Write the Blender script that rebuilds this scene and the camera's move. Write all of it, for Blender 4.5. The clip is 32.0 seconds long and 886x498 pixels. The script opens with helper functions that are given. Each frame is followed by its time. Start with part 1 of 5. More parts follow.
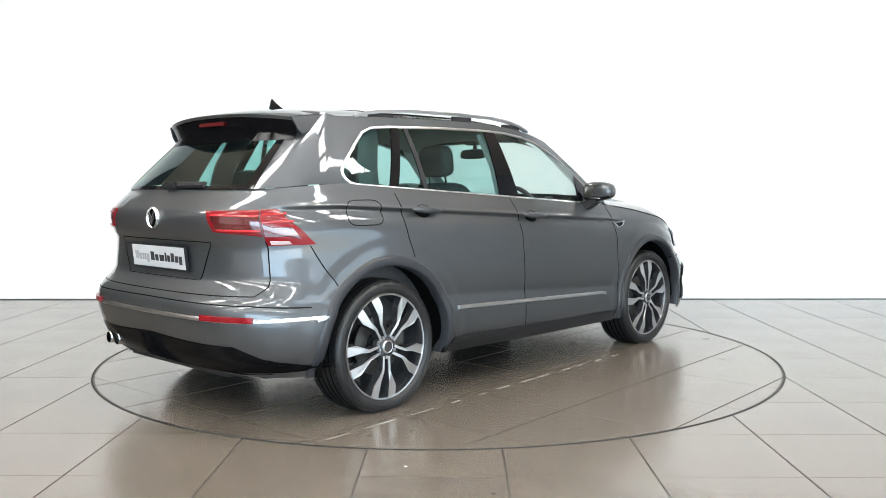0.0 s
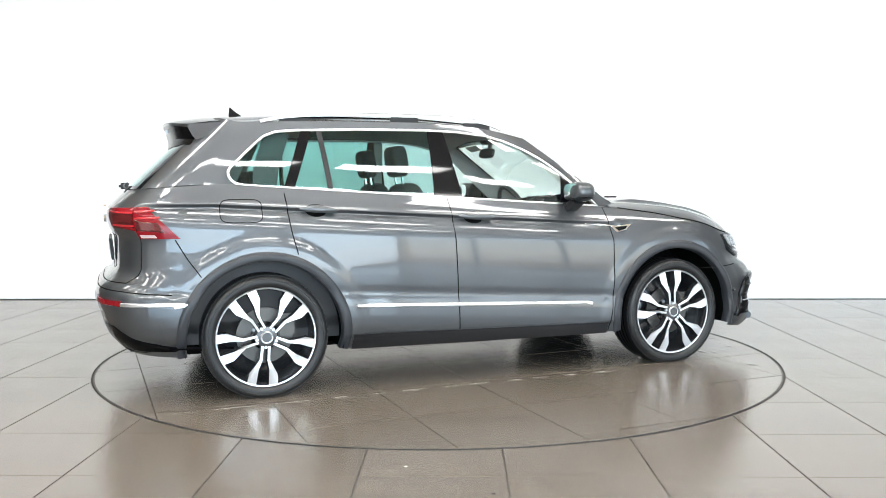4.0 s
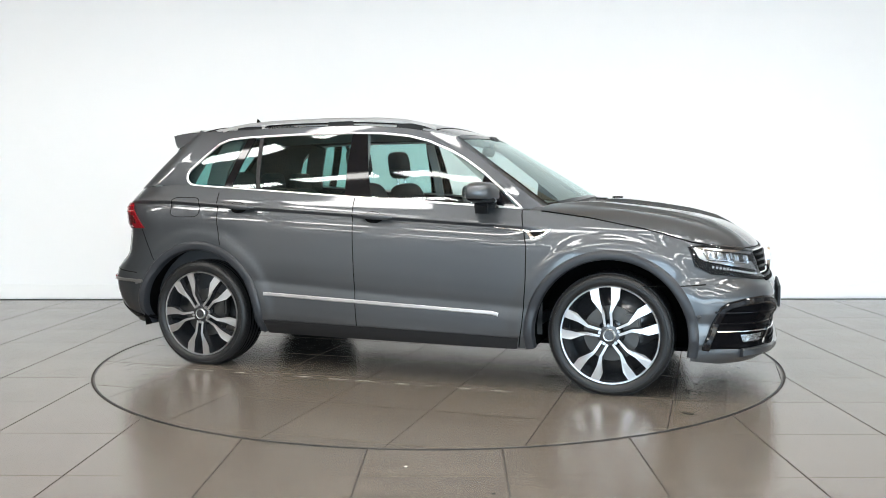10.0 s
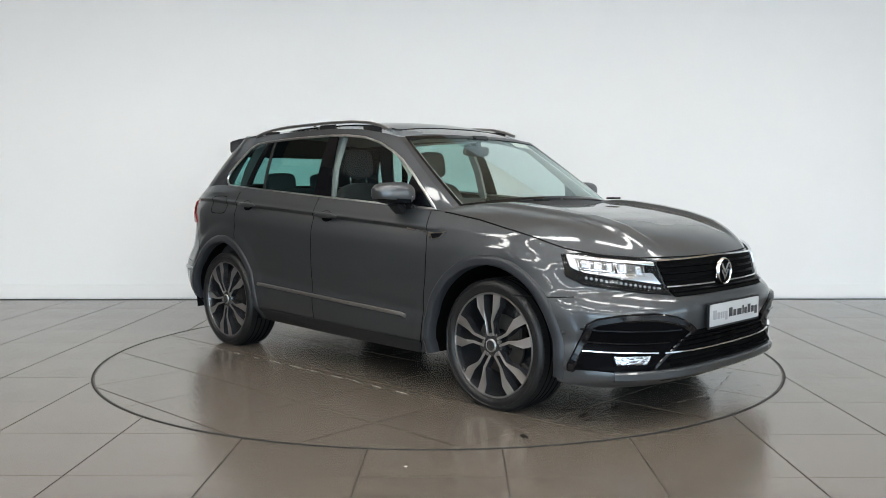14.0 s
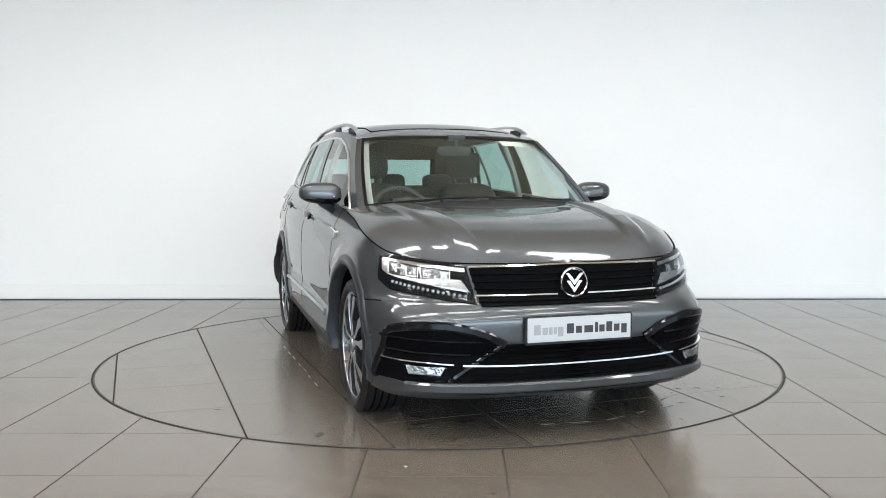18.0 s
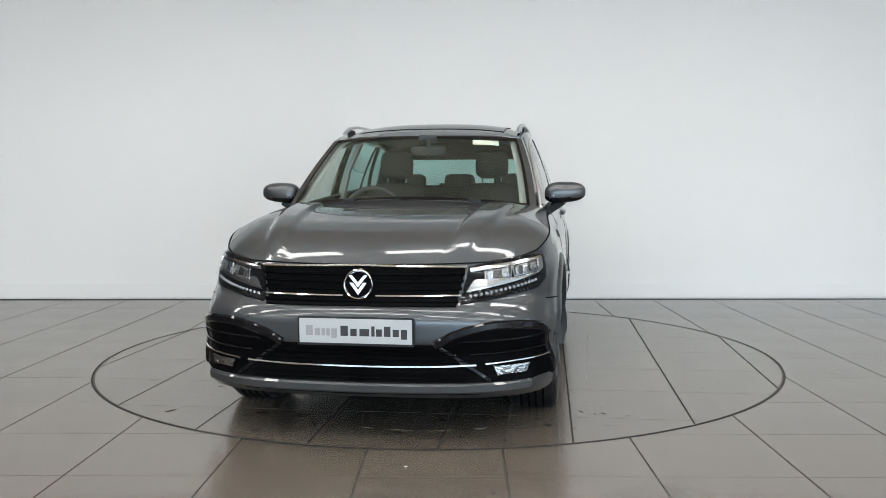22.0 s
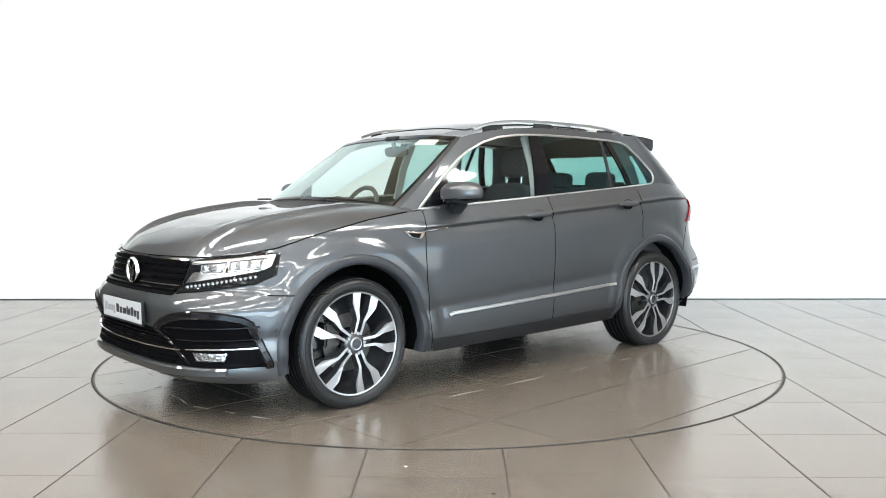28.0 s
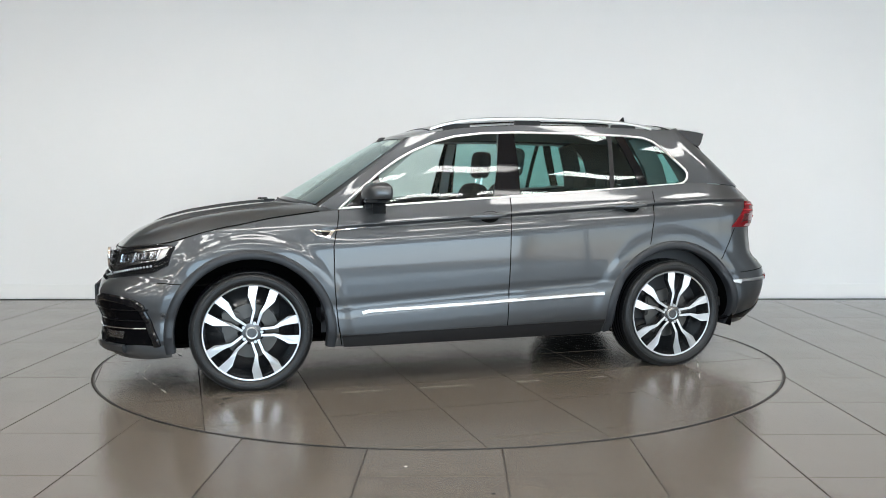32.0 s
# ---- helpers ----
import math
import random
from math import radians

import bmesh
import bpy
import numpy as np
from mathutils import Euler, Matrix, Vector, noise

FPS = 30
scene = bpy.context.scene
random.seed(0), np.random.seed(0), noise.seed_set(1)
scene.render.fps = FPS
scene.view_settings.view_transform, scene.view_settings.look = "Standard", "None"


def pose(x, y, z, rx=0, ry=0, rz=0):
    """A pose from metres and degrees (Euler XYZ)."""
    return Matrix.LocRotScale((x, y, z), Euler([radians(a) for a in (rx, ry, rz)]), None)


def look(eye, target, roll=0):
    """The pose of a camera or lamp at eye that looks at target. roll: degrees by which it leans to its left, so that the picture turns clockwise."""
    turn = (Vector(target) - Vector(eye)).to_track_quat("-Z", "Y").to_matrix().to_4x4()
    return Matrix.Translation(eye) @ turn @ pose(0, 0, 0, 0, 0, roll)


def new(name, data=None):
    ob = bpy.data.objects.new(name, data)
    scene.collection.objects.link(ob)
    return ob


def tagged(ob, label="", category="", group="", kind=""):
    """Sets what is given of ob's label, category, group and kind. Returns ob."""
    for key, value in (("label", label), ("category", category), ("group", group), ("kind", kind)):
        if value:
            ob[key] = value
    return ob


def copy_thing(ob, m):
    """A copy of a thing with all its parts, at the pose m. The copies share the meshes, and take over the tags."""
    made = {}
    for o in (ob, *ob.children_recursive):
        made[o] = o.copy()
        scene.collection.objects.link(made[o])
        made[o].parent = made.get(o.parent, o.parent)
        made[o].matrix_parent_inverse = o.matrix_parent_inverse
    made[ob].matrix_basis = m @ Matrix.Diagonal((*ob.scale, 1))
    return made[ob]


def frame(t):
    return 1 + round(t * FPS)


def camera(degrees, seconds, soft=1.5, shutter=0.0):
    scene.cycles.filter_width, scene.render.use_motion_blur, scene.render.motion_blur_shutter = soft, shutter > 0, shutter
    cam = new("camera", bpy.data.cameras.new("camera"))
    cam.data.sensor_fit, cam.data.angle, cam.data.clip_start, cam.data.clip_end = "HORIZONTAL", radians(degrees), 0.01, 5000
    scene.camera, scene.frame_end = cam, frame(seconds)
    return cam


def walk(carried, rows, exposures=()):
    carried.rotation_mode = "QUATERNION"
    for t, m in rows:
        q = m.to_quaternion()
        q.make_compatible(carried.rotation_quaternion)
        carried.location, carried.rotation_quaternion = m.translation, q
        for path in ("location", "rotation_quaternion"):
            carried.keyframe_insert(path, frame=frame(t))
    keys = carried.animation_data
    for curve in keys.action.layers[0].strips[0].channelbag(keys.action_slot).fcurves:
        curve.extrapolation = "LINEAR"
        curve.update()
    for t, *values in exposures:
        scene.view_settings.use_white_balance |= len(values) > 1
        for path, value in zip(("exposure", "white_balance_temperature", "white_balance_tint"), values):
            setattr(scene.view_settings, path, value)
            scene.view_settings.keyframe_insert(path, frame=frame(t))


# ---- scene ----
cam = camera(54.25, 32.0, 0.9)
EYE = pose(0, -6.094, 1.180, 85.822, 0, -0.506) @ pose(0, 0, 0, 0, 0, -0.186)
EXPOSURES = [(0.0, 1.34), (1.5, 1.42), (3.5, 1.40), (5.2, 0.88), (6.0, 0.61), (7.2, 0.56), (9.2, 0.47), (10.2, 1.10), (11.0, 1.25), (12.0, 1.2), (12.6, 0.86), (13.5, 0.62),
             (14.5, 0.48), (16.5, 0.70), (19.0, 0.77), (20.0, 0.46), (22.5, 0.40), (24.0, 0.52), (25.5, 0.53), (26.6, 0.98), (27.5, 1.36), (29.0, 1.36), (30.9, 1.3), (31.3, 1.18), (31.7, 0.68), (32.0, 0.53)]
walk(cam, [(0.0, EYE), (32.0, EYE)], EXPOSURES)

# ---------------------------------------------------------------- light
world = bpy.data.worlds.new("daylight")
scene.world = world
world.use_nodes = True
wn = world.node_tree
sky = wn.nodes.new("ShaderNodeTexSky")
sky.sky_type, sky.sun_disc = "NISHITA", False
sky.sun_elevation, sky.sun_rotation = radians(38), radians(140)
wn.links.new(sky.outputs[0], wn.nodes["Background"].inputs[0])
wn.nodes["Background"].inputs[1].default_value = 0.12


def area_lamp(name, m, sx, sy, watts, colour):
    la = bpy.data.lights.new(name, "AREA")
    la.shape, la.size, la.size_y, la.energy, la.color = "RECTANGLE", sx, sy, watts, colour
    ob = new(name, la)
    ob.matrix_world = m
    return ob


# the showroom's own geometry: x across, y away from the lens
WALL_Y, WALL_TURN = 2.954, -1.7
ROOM_X0, ROOM_X1, ROOM_Y0, CEIL = -8.5, 9.0, -13.0, 4.6


# ---------------------------------------------------------------- materials
def material(name, colour, rough=0.5, metal=0.0, coat=0.0, vary=0.0, scale=8.0, bump=0.0, bump_scale=120.0,
             rough_vary=0.0, emit=0.0, per_object=0.0):
    ma = bpy.data.materials.new(name)
    ma.use_nodes = True
    nt = ma.node_tree
    b = nt.nodes["Principled BSDF"]
    b.inputs["Base Color"].default_value = (*colour, 1)
    b.inputs["Roughness"].default_value = rough
    b.inputs["Metallic"].default_value = metal
    b.inputs["Coat Weight"].default_value = coat
    b.inputs["Coat Roughness"].default_value = 0.05
    if emit:
        b.inputs["Emission Color"].default_value = (*colour, 1)
        b.inputs["Emission Strength"].default_value = emit
    tc = nt.nodes.new("ShaderNodeTexCoord")
    if vary or per_object:
        no = nt.nodes.new("ShaderNodeTexNoise")
        no.inputs["Scale"].default_value = scale
        no.inputs["Detail"].default_value = 6
        nt.links.new(tc.outputs["Object"], no.inputs["Vector"])
        mr = nt.nodes.new("ShaderNodeMapRange")
        mr.inputs[3].default_value, mr.inputs[4].default_value = 1 - vary, 1 + vary
        nt.links.new(no.outputs[0], mr.inputs[0])
        fac = mr.outputs[0]
        if per_object:
            oi = nt.nodes.new("ShaderNodeObjectInfo")
            m2 = nt.nodes.new("ShaderNodeMapRange")
            m2.inputs[3].default_value, m2.inputs[4].default_value = 1 - per_object, 1 + per_object
            nt.links.new(oi.outputs["Random"], m2.inputs[0])
            mu = nt.nodes.new("ShaderNodeMath")
            mu.operation = "MULTIPLY"
            nt.links.new(fac, mu.inputs[0])
            nt.links.new(m2.outputs[0], mu.inputs[1])
            fac = mu.outputs[0]
        vm = nt.nodes.new("ShaderNodeVectorMath")
        vm.operation = "SCALE"
        vm.inputs[0].default_value = colour
        nt.links.new(fac, vm.inputs["Scale"])
        nt.links.new(vm.outputs[0], b.inputs["Base Color"])
    if rough_vary:
        n3 = nt.nodes.new("ShaderNodeTexNoise")
        n3.inputs["Scale"].default_value = scale * 0.6
        n3.inputs["Detail"].default_value = 5
        nt.links.new(tc.outputs["Object"], n3.inputs["Vector"])
        m3 = nt.nodes.new("ShaderNodeMapRange")
        m3.inputs[1].default_value, m3.inputs[2].default_value = 0.3, 0.7
        m3.inputs[3].default_value, m3.inputs[4].default_value = rough - rough_vary, rough + rough_vary
        nt.links.new(n3.outputs[0], m3.inputs[0])
        nt.links.new(m3.outputs[0], b.inputs["Roughness"])
    if bump:
        n2 = nt.nodes.new("ShaderNodeTexNoise")
        n2.inputs["Scale"].default_value = bump_scale
        n2.inputs["Detail"].default_value = 4
        nt.links.new(tc.outputs["Object"], n2.inputs["Vector"])
        bu = nt.nodes.new("ShaderNodeBump")
        bu.inputs["Strength"].default_value = bump
        bu.inputs["Distance"].default_value = 0.01
        nt.links.new(n2.outputs[0], bu.inputs["Height"])
        nt.links.new(bu.outputs[0], b.inputs["Normal"])
    return ma


def glass(name, colour, rough=0.0, ior=1.45, steep=5.0, sheen=(1.0, 1.0, 1.0)):
    ma = bpy.data.materials.new(name)
    ma.use_nodes = True
    nt = ma.node_tree
    nt.nodes.remove(nt.nodes["Principled BSDF"])
    tr = nt.nodes.new("ShaderNodeBsdfTransparent")
    tr.inputs[0].default_value = (*colour, 1)
    gl = nt.nodes.new("ShaderNodeBsdfGlossy")
    gl.inputs["Roughness"].default_value = rough
    gl.inputs["Color"].default_value = (*sheen, 1)
    lw = nt.nodes.new("ShaderNodeLayerWeight")
    lw.inputs[0].default_value = 0.5
    pw = nt.nodes.new("ShaderNodeMath")
    pw.operation = "POWER"
    pw.inputs[1].default_value = steep
    nt.links.new(lw.outputs["Facing"], pw.inputs[0])
    fr = nt.nodes.new("ShaderNodeMath")
    fr.operation = "MULTIPLY_ADD"
    f0 = ((ior - 1) / (ior + 1)) ** 2
    fr.inputs[1].default_value, fr.inputs[2].default_value = 1 - f0, f0
    nt.links.new(pw.outputs[0], fr.inputs[0])
    mx = nt.nodes.new("ShaderNodeMixShader")
    nt.links.new(fr.outputs[0], mx.inputs[0])
    nt.links.new(tr.outputs[0], mx.inputs[1])
    nt.links.new(gl.outputs[0], mx.inputs[2])
    nt.links.new(mx.outputs[0], nt.nodes["Material Output"].inputs[0])
    return ma


M_WALL = material("white wall paint", (0.82, 0.825, 0.83), 0.75, vary=0.015, scale=1.2, bump=0.03, bump_scale=200)
M_SKIRT = material("white gloss skirting", (0.82, 0.82, 0.82), 0.4)
M_CEIL = material("taupe ceiling boards", (0.77, 0.60, 0.44), 0.8, vary=0.08, scale=1.5)
M_TILE = material("grey-brown porcelain tile", (0.106, 0.090, 0.074), 0.225, vary=0.06, scale=3.0, rough_vary=0.015,
                  bump=0.02, bump_scale=260, per_object=0.05)
M_TILE.node_tree.nodes["Principled BSDF"].inputs["IOR"].default_value = 1.8
M_GROUT = material("dark grout", (0.045, 0.04, 0.036), 0.9, vary=0.3, scale=5)
M_STEEL = material("dark steel ring", (0.05, 0.05, 0.05), 0.4, metal=0.8)
M_PAINT = material("metallic grey car paint", (0.066, 0.072, 0.079), 0.48, metal=0.85, coat=1.0, vary=0.02, scale=300)
M_PAINT.node_tree.nodes["Principled BSDF"].inputs["Coat IOR"].default_value = 1.47
M_BLACK = material("black plastic", (0.012, 0.012, 0.013), 0.45, bump=0.02, bump_scale=400)
M_ARCH = material("dark grey arch trim", (0.024, 0.026, 0.030), 0.33, bump=0.03, bump_scale=400)
M_GLOSSBLACK = material("gloss black trim", (0.004, 0.004, 0.005), 0.06)
M_GLOSSBLACK.node_tree.nodes["Principled BSDF"].inputs["Specular IOR Level"].default_value = 0.32
M_CHROME = material("chrome", (0.82, 0.82, 0.83), 0.08, metal=1.0)
M_TRIM = material("satin chrome", (0.78, 0.78, 0.78), 0.30, metal=1.0)
M_SILVER = material("satin silver", (0.50, 0.50, 0.51), 0.30, metal=1.0)
M_RUBBER = material("tyre rubber", (0.007, 0.007, 0.0075), 0.45, vary=0.2, scale=12, bump=0.1, bump_scale=150)
M_RIM_DARK = material("anthracite wheel paint", (0.022, 0.022, 0.024), 0.25, coat=0.6)
M_RIM_CUT = material("machined wheel face", (0.60, 0.60, 0.61), 0.36, metal=1.0)
M_DISC = material("cast brake disc", (0.10, 0.096, 0.092), 0.5, metal=1.0, vary=0.1, scale=30)
M_SLAT = material("black grille plastic", (0.003, 0.003, 0.0035), 0.25)
M_SLAT.node_tree.nodes["Principled BSDF"].inputs["Specular IOR Level"].default_value = 0.012
# flat black: black plastic, panel gaps, and shade put in as colour
M_CAVITY = material("black cavity", (0.003, 0.003, 0.003), 0.9)
M_CAVITY.node_tree.nodes["Principled BSDF"].inputs["Specular IOR Level"].default_value = 0.04
M_RED = material("red lamp lens", (0.15, 0.004, 0.007), 0.15, coat=0.12)
M_RED.node_tree.nodes["Principled BSDF"].inputs["Specular IOR Level"].default_value = 0.25
M_RED_DEEP = material("deep red lamp band", (0.07, 0.003, 0.004), 0.1, coat=1.0)
M_CLEAR = material("clear lamp segment", (0.42, 0.32, 0.32), 0.12, coat=1.0)
M_LAMP = material("bright lamp reflector", (0.42, 0.43, 0.45), 0.12, metal=1.0, bump=1.0, bump_scale=38)
M_BROW = material("bright lamp chrome", (0.60, 0.61, 0.63), 0.16, metal=1.0)
M_CHAMBER = material("grey lamp chamber", (0.17, 0.174, 0.18), 0.22, metal=1.0)
M_RED_GUIDE = material("bright red light guide", (0.36, 0.016, 0.020), 0.2, coat=0.3)
M_LAMP_BED = material("black lamp housing", (0.006, 0.006, 0.0065), 0.35)
M_LAMP_BED.node_tree.nodes["Principled BSDF"].inputs["Specular IOR Level"].default_value = 0.04
M_UNDER = material("black spoiler underside", (0.003, 0.003, 0.0035), 0.16)
M_UNDER.node_tree.nodes["Principled BSDF"].inputs["Specular IOR Level"].default_value = 0.05
M_POD = material("black pod lining", (0.003, 0.003, 0.0035), 0.07)
# reflection almost off, standing in for the shade of a deep recess
M_POD.node_tree.nodes["Principled BSDF"].inputs["Specular IOR Level"].default_value = 0.012
M_LED = material("white lamp lens", (0.34, 0.35, 0.37), 0.15, coat=1.0)
M_PLATE = material("white plate", (0.39, 0.40, 0.41), 0.3)
M_INK = material("black print", (0.02, 0.02, 0.022), 0.5)
M_INK_GREY = material("grey print", (0.25, 0.25, 0.26), 0.5)
M_SEAT = material("black seat cloth", (0.024, 0.024, 0.025), 0.85, vary=0.2, scale=40, bump=0.1, bump_scale=300)
M_CABIN = material("dark cabin plastic", (0.032, 0.032, 0.034), 0.6, bump=0.03, bump_scale=300)
M_LINER = material("grey headliner", (0.33, 0.33, 0.31), 0.9)
G_SIDE = glass("tinted side glass", (0.42, 0.68, 0.66), 0, 1.62, 4.8, (0.90, 1.0, 0.98))
G_DOOR = glass("lightly tinted front door glass", (0.80, 0.90, 0.885), 0, 1.52, 4.8)
G_FRONT = glass("green windscreen glass", (0.84, 0.92, 0.90), 0, 2.1, 4.2, (0.84, 1.0, 0.97))
G_CLEAR = glass("clear lens", (0.95, 0.96, 0.97), 0, 1.30)
for m_, s_ in ((M_RUBBER, .40), (M_ARCH, .28), (M_BLACK, .25)):
    m_.node_tree.nodes["Principled BSDF"].inputs["Specular IOR Level"].default_value = s_
M_PAPER = material("cream paper", (0.75, 0.72, 0.62), 0.7)


# ---------------------------------------------------------------- mesh helpers
def mesh_of(bm, name, mat, smooth=True, angle=35):
    me = bpy.data.meshes.new(name)
    bmesh.ops.recalc_face_normals(bm, faces=bm.faces)
    for f in bm.faces:
        f.smooth = smooth
    if smooth:
        lim = radians(angle)
        for e in bm.edges:
            if len(e.link_faces) == 2 and e.calc_face_angle(0) > lim:
                e.smooth = False
    bm.to_mesh(me)
    bm.free()
    me.materials.append(mat)
    return me


def part(name, bm, mat, parent=None, label="", smooth=True, angle=35):
    ob = new(name, mesh_of(bm, name, mat, smooth, angle))
    if parent is not None:
        ob.parent = parent
    return tagged(ob, label)


def add_grid(bm, P, keep=None, mirror=False):
    """Adds a sheet of points P[i, j] as quads; mirror adds its image across the car's middle."""
    P = np.asarray(P, float)
    for s in ((1, -1) if mirror else (1,)):
        vs = [[bm.verts.new((p[0], s * p[1], p[2])) for p in row] for row in P]
        for i in range(len(P) - 1):
            for j in range(len(P[0]) - 1):
                if keep is None or keep(i, j):
                    q = (vs[i][j], vs[i + 1][j], vs[i + 1][j + 1], vs[i][j + 1])
                    bm.faces.new(q if s > 0 else q[::-1])
    loose = [v for v in bm.verts if not v.link_faces]
    for v in loose:
        bm.verts.remove(v)
    return bm


def weld(bm, d=0.0005):
    bmesh.ops.remove_doubles(bm, verts=bm.verts, dist=d)
    return bm


def add_box(bm, x0, x1, y0, y1, z0, z1, bevel=0.0, m=None):
    r = bmesh.ops.create_cube(bm, size=1, matrix=Matrix.LocRotScale(
        ((x0 + x1) / 2, (y0 + y1) / 2, (z0 + z1) / 2), None, (x1 - x0, y1 - y0, z1 - z0)))
    if bevel:
        es = {e for v in r["verts"] for e in v.link_edges}
        g = bmesh.ops.bevel(bm, geom=list(es), offset=bevel, segments=2, affect="EDGES")
        vs = {v for f in g["faces"] for v in f.verts} | {v for v in r["verts"] if v.is_valid}
    else:
        vs = r["verts"]
    if m is not None:
        vs2, todo = set(vs), list(vs)
        while todo:
            for e in todo.pop().link_edges:
                for w in e.verts:
                    if w not in vs2:
                        vs2.add(w)
                        todo.append(w)
        bmesh.ops.transform(bm, matrix=m, verts=list(vs2))
    return bm


def sweep(bm, pts, w, h, ups=None, closed=False):
    """A rounded flat bar along pts; w across, h along the up vectors."""
    pts = [Vector(p) for p in pts]
    n = len(pts)
    rings = []
    shape = [(-.5, -.5), (-.5, .2), (-.3, .5), (.3, .5), (.5, .2), (.5, -.5)]
    for k, p in enumerate(pts):
        a = pts[(k - 1) % n] if (closed or k) else p
        b = pts[(k + 1) % n] if (closed or k < n - 1) else p
        d = (b - a).normalized()
        up = Vector(ups[k]) if ups is not None else Vector((0, 0, 1))
        side = d.cross(up).normalized()
        up = side.cross(d).normalized()
        rings.append([bm.verts.new(p + side * (c[0] * w) + up * (c[1] * h)) for c in shape])
    m = len(shape)
    for k in range(n if closed else n - 1):
        r, q = rings[k], rings[(k + 1) % n]
        for j in range(m):
            bm.faces.new((r[j], q[j], q[(j + 1) % m], r[(j + 1) % m]))
    if not closed:
        bm.faces.new(rings[0][::-1])
        bm.faces.new(rings[-1])
    return bm


def lathe(bm, prof, segs=64, axis="y", a0=0.0, a1=360.0, centre=(0, 0, 0)):
    """Turns a profile of (radius, offset) round the axis."""
    full = abs(a1 - a0) >= 360
    n = segs if full else segs + 1
    rows = []
    for k in range(n):
        a = radians(a0 + (a1 - a0) * k / segs)
        row = []
        for r, o in prof:
            p = (r * math.cos(a), o, r * math.sin(a)) if axis == "y" else (r * math.cos(a), r * math.sin(a), o)
            row.append(bm.verts.new((p[0] + centre[0], p[1] + centre[1], p[2] + centre[2])))
        rows.append(row)
    for k in range(segs):
        a, b = rows[k], rows[(k + 1) % n]
        for j in range(len(prof) - 1):
            bm.faces.new((a[j], b[j], b[j + 1], a[j + 1]))
    return bm


def prism(bm, poly, t, place):
    """Extrudes a flat polygon (a, b) by t; place(a, b, depth) gives the point."""
    top = [bm.verts.new(place(a, b, t)) for a, b in poly]
    bot = [bm.verts.new(place(a, b, 0)) for a, b in poly]
    n = len(poly)
    bm.faces.new(top)
    bm.faces.new(bot[::-1])
    for k in range(n):
        bm.faces.new((bot[k], bot[(k + 1) % n], top[(k + 1) % n], top[k]))
    return bm


def inside(px, py, poly):
    c = False
    for k in range(len(poly)):
        (x0, y0), (x1, y1) = poly[k - 1], poly[k]
        if (y0 > py) != (y1 > py) and px < (x1 - x0) * (py - y0) / (y1 - y0) + x0:
            c = not c
    return c

# ---------------------------------------------------------------- the showroom
RING_X, RING_Y, RING_R = 0.0224, 0.0, 2.290
GRID_TURN, GRID_X, GRID_Y, TILE = radians(-1.456), -1.4653, -2.6433, 0.6067


def slab(name, x0, x1, y0, y1, z0, z1, mat, kind="structure", label="", turn=0.0, bevel=0.0):
    bm = bmesh.new()
    add_box(bm, x0, x1, y0, y1, z0, z1, bevel)
    if turn:
        bmesh.ops.rotate(bm, cent=(0, 0, 0), matrix=Matrix.Rotation(radians(turn), 3, "Z"), verts=bm.verts)
    return tagged(part(name, bm, mat, smooth=False), label, kind=kind)


floor = slab("floor", ROOM_X0, ROOM_X1, ROOM_Y0, 4.2, -0.2, -0.006, M_GROUT, label="grey-brown tiled showroom floor")
wall_back = slab("wall_back", -9.0, 9.5, WALL_Y, WALL_Y + 0.25, -0.2, CEIL, M_WALL, turn=WALL_TURN,
                 label="plain white plastered wall behind the turntable")
slab("baseboard", -9.0, 9.5, WALL_Y - 0.018, WALL_Y - 0.002, 0, 0.15, M_SKIRT, turn=WALL_TURN,
     label="white painted skirting board", bevel=0.004)
M_SLATE = material("pale taupe wall", (0.52, 0.51, 0.49), 0.7, vary=0.1, scale=2)
slab("wall_left", ROOM_X0 - 0.25, ROOM_X0, ROOM_Y0, -5.5, -0.2, CEIL, M_SLATE, label="pale taupe side wall")
# unseen dark stretches, added so that the car's tail and flank reflect dark
M_DARK = material("unseen charcoal for dark reflections", (0.055, 0.05, 0.046), 0.7, vary=0.1, scale=2)
slab("wall_back_feature", -9.0, -5.5, WALL_Y - 0.03, WALL_Y - 0.004, 0, CEIL, M_DARK, turn=WALL_TURN, label="unseen charcoal panel added to darken the car's reflections")
slab("wall_left_feature", ROOM_X0 - 0.25, ROOM_X0, -5.5, 4.0, -0.2, CEIL, M_DARK, label="unseen side wall stretch kept dark for the car's reflections")
M_GREY = material("grey wall paint", (0.33, 0.33, 0.33), 0.7, vary=0.08, scale=2)
slab("wall_right", ROOM_X1, ROOM_X1 + 0.25, -2.6, 4.0, -0.2, CEIL, M_GREY, label="grey painted side wall")
slab("ceiling", ROOM_X0 - 0.3, ROOM_X1 + 0.3, ROOM_Y0 - 0.3, 4.2, CEIL, CEIL + 0.2, M_CEIL, label="taupe boarded ceiling")

# glazed front behind the lens: piers, sill, head and mullions
M_FRAME = material("dark window frame", (0.05, 0.05, 0.055), 0.4)
HEAD, SILL = 3.0, 0.12
slab("wall_front_sill", ROOM_X0, ROOM_X1, ROOM_Y0 - 0.25, ROOM_Y0, -0.2, SILL, M_WALL, label="low white wall under the windows")
slab("wall_front_head", ROOM_X0, ROOM_X1, ROOM_Y0 - 0.25, ROOM_Y0, HEAD, CEIL, M_WALL, label="white wall over the windows")
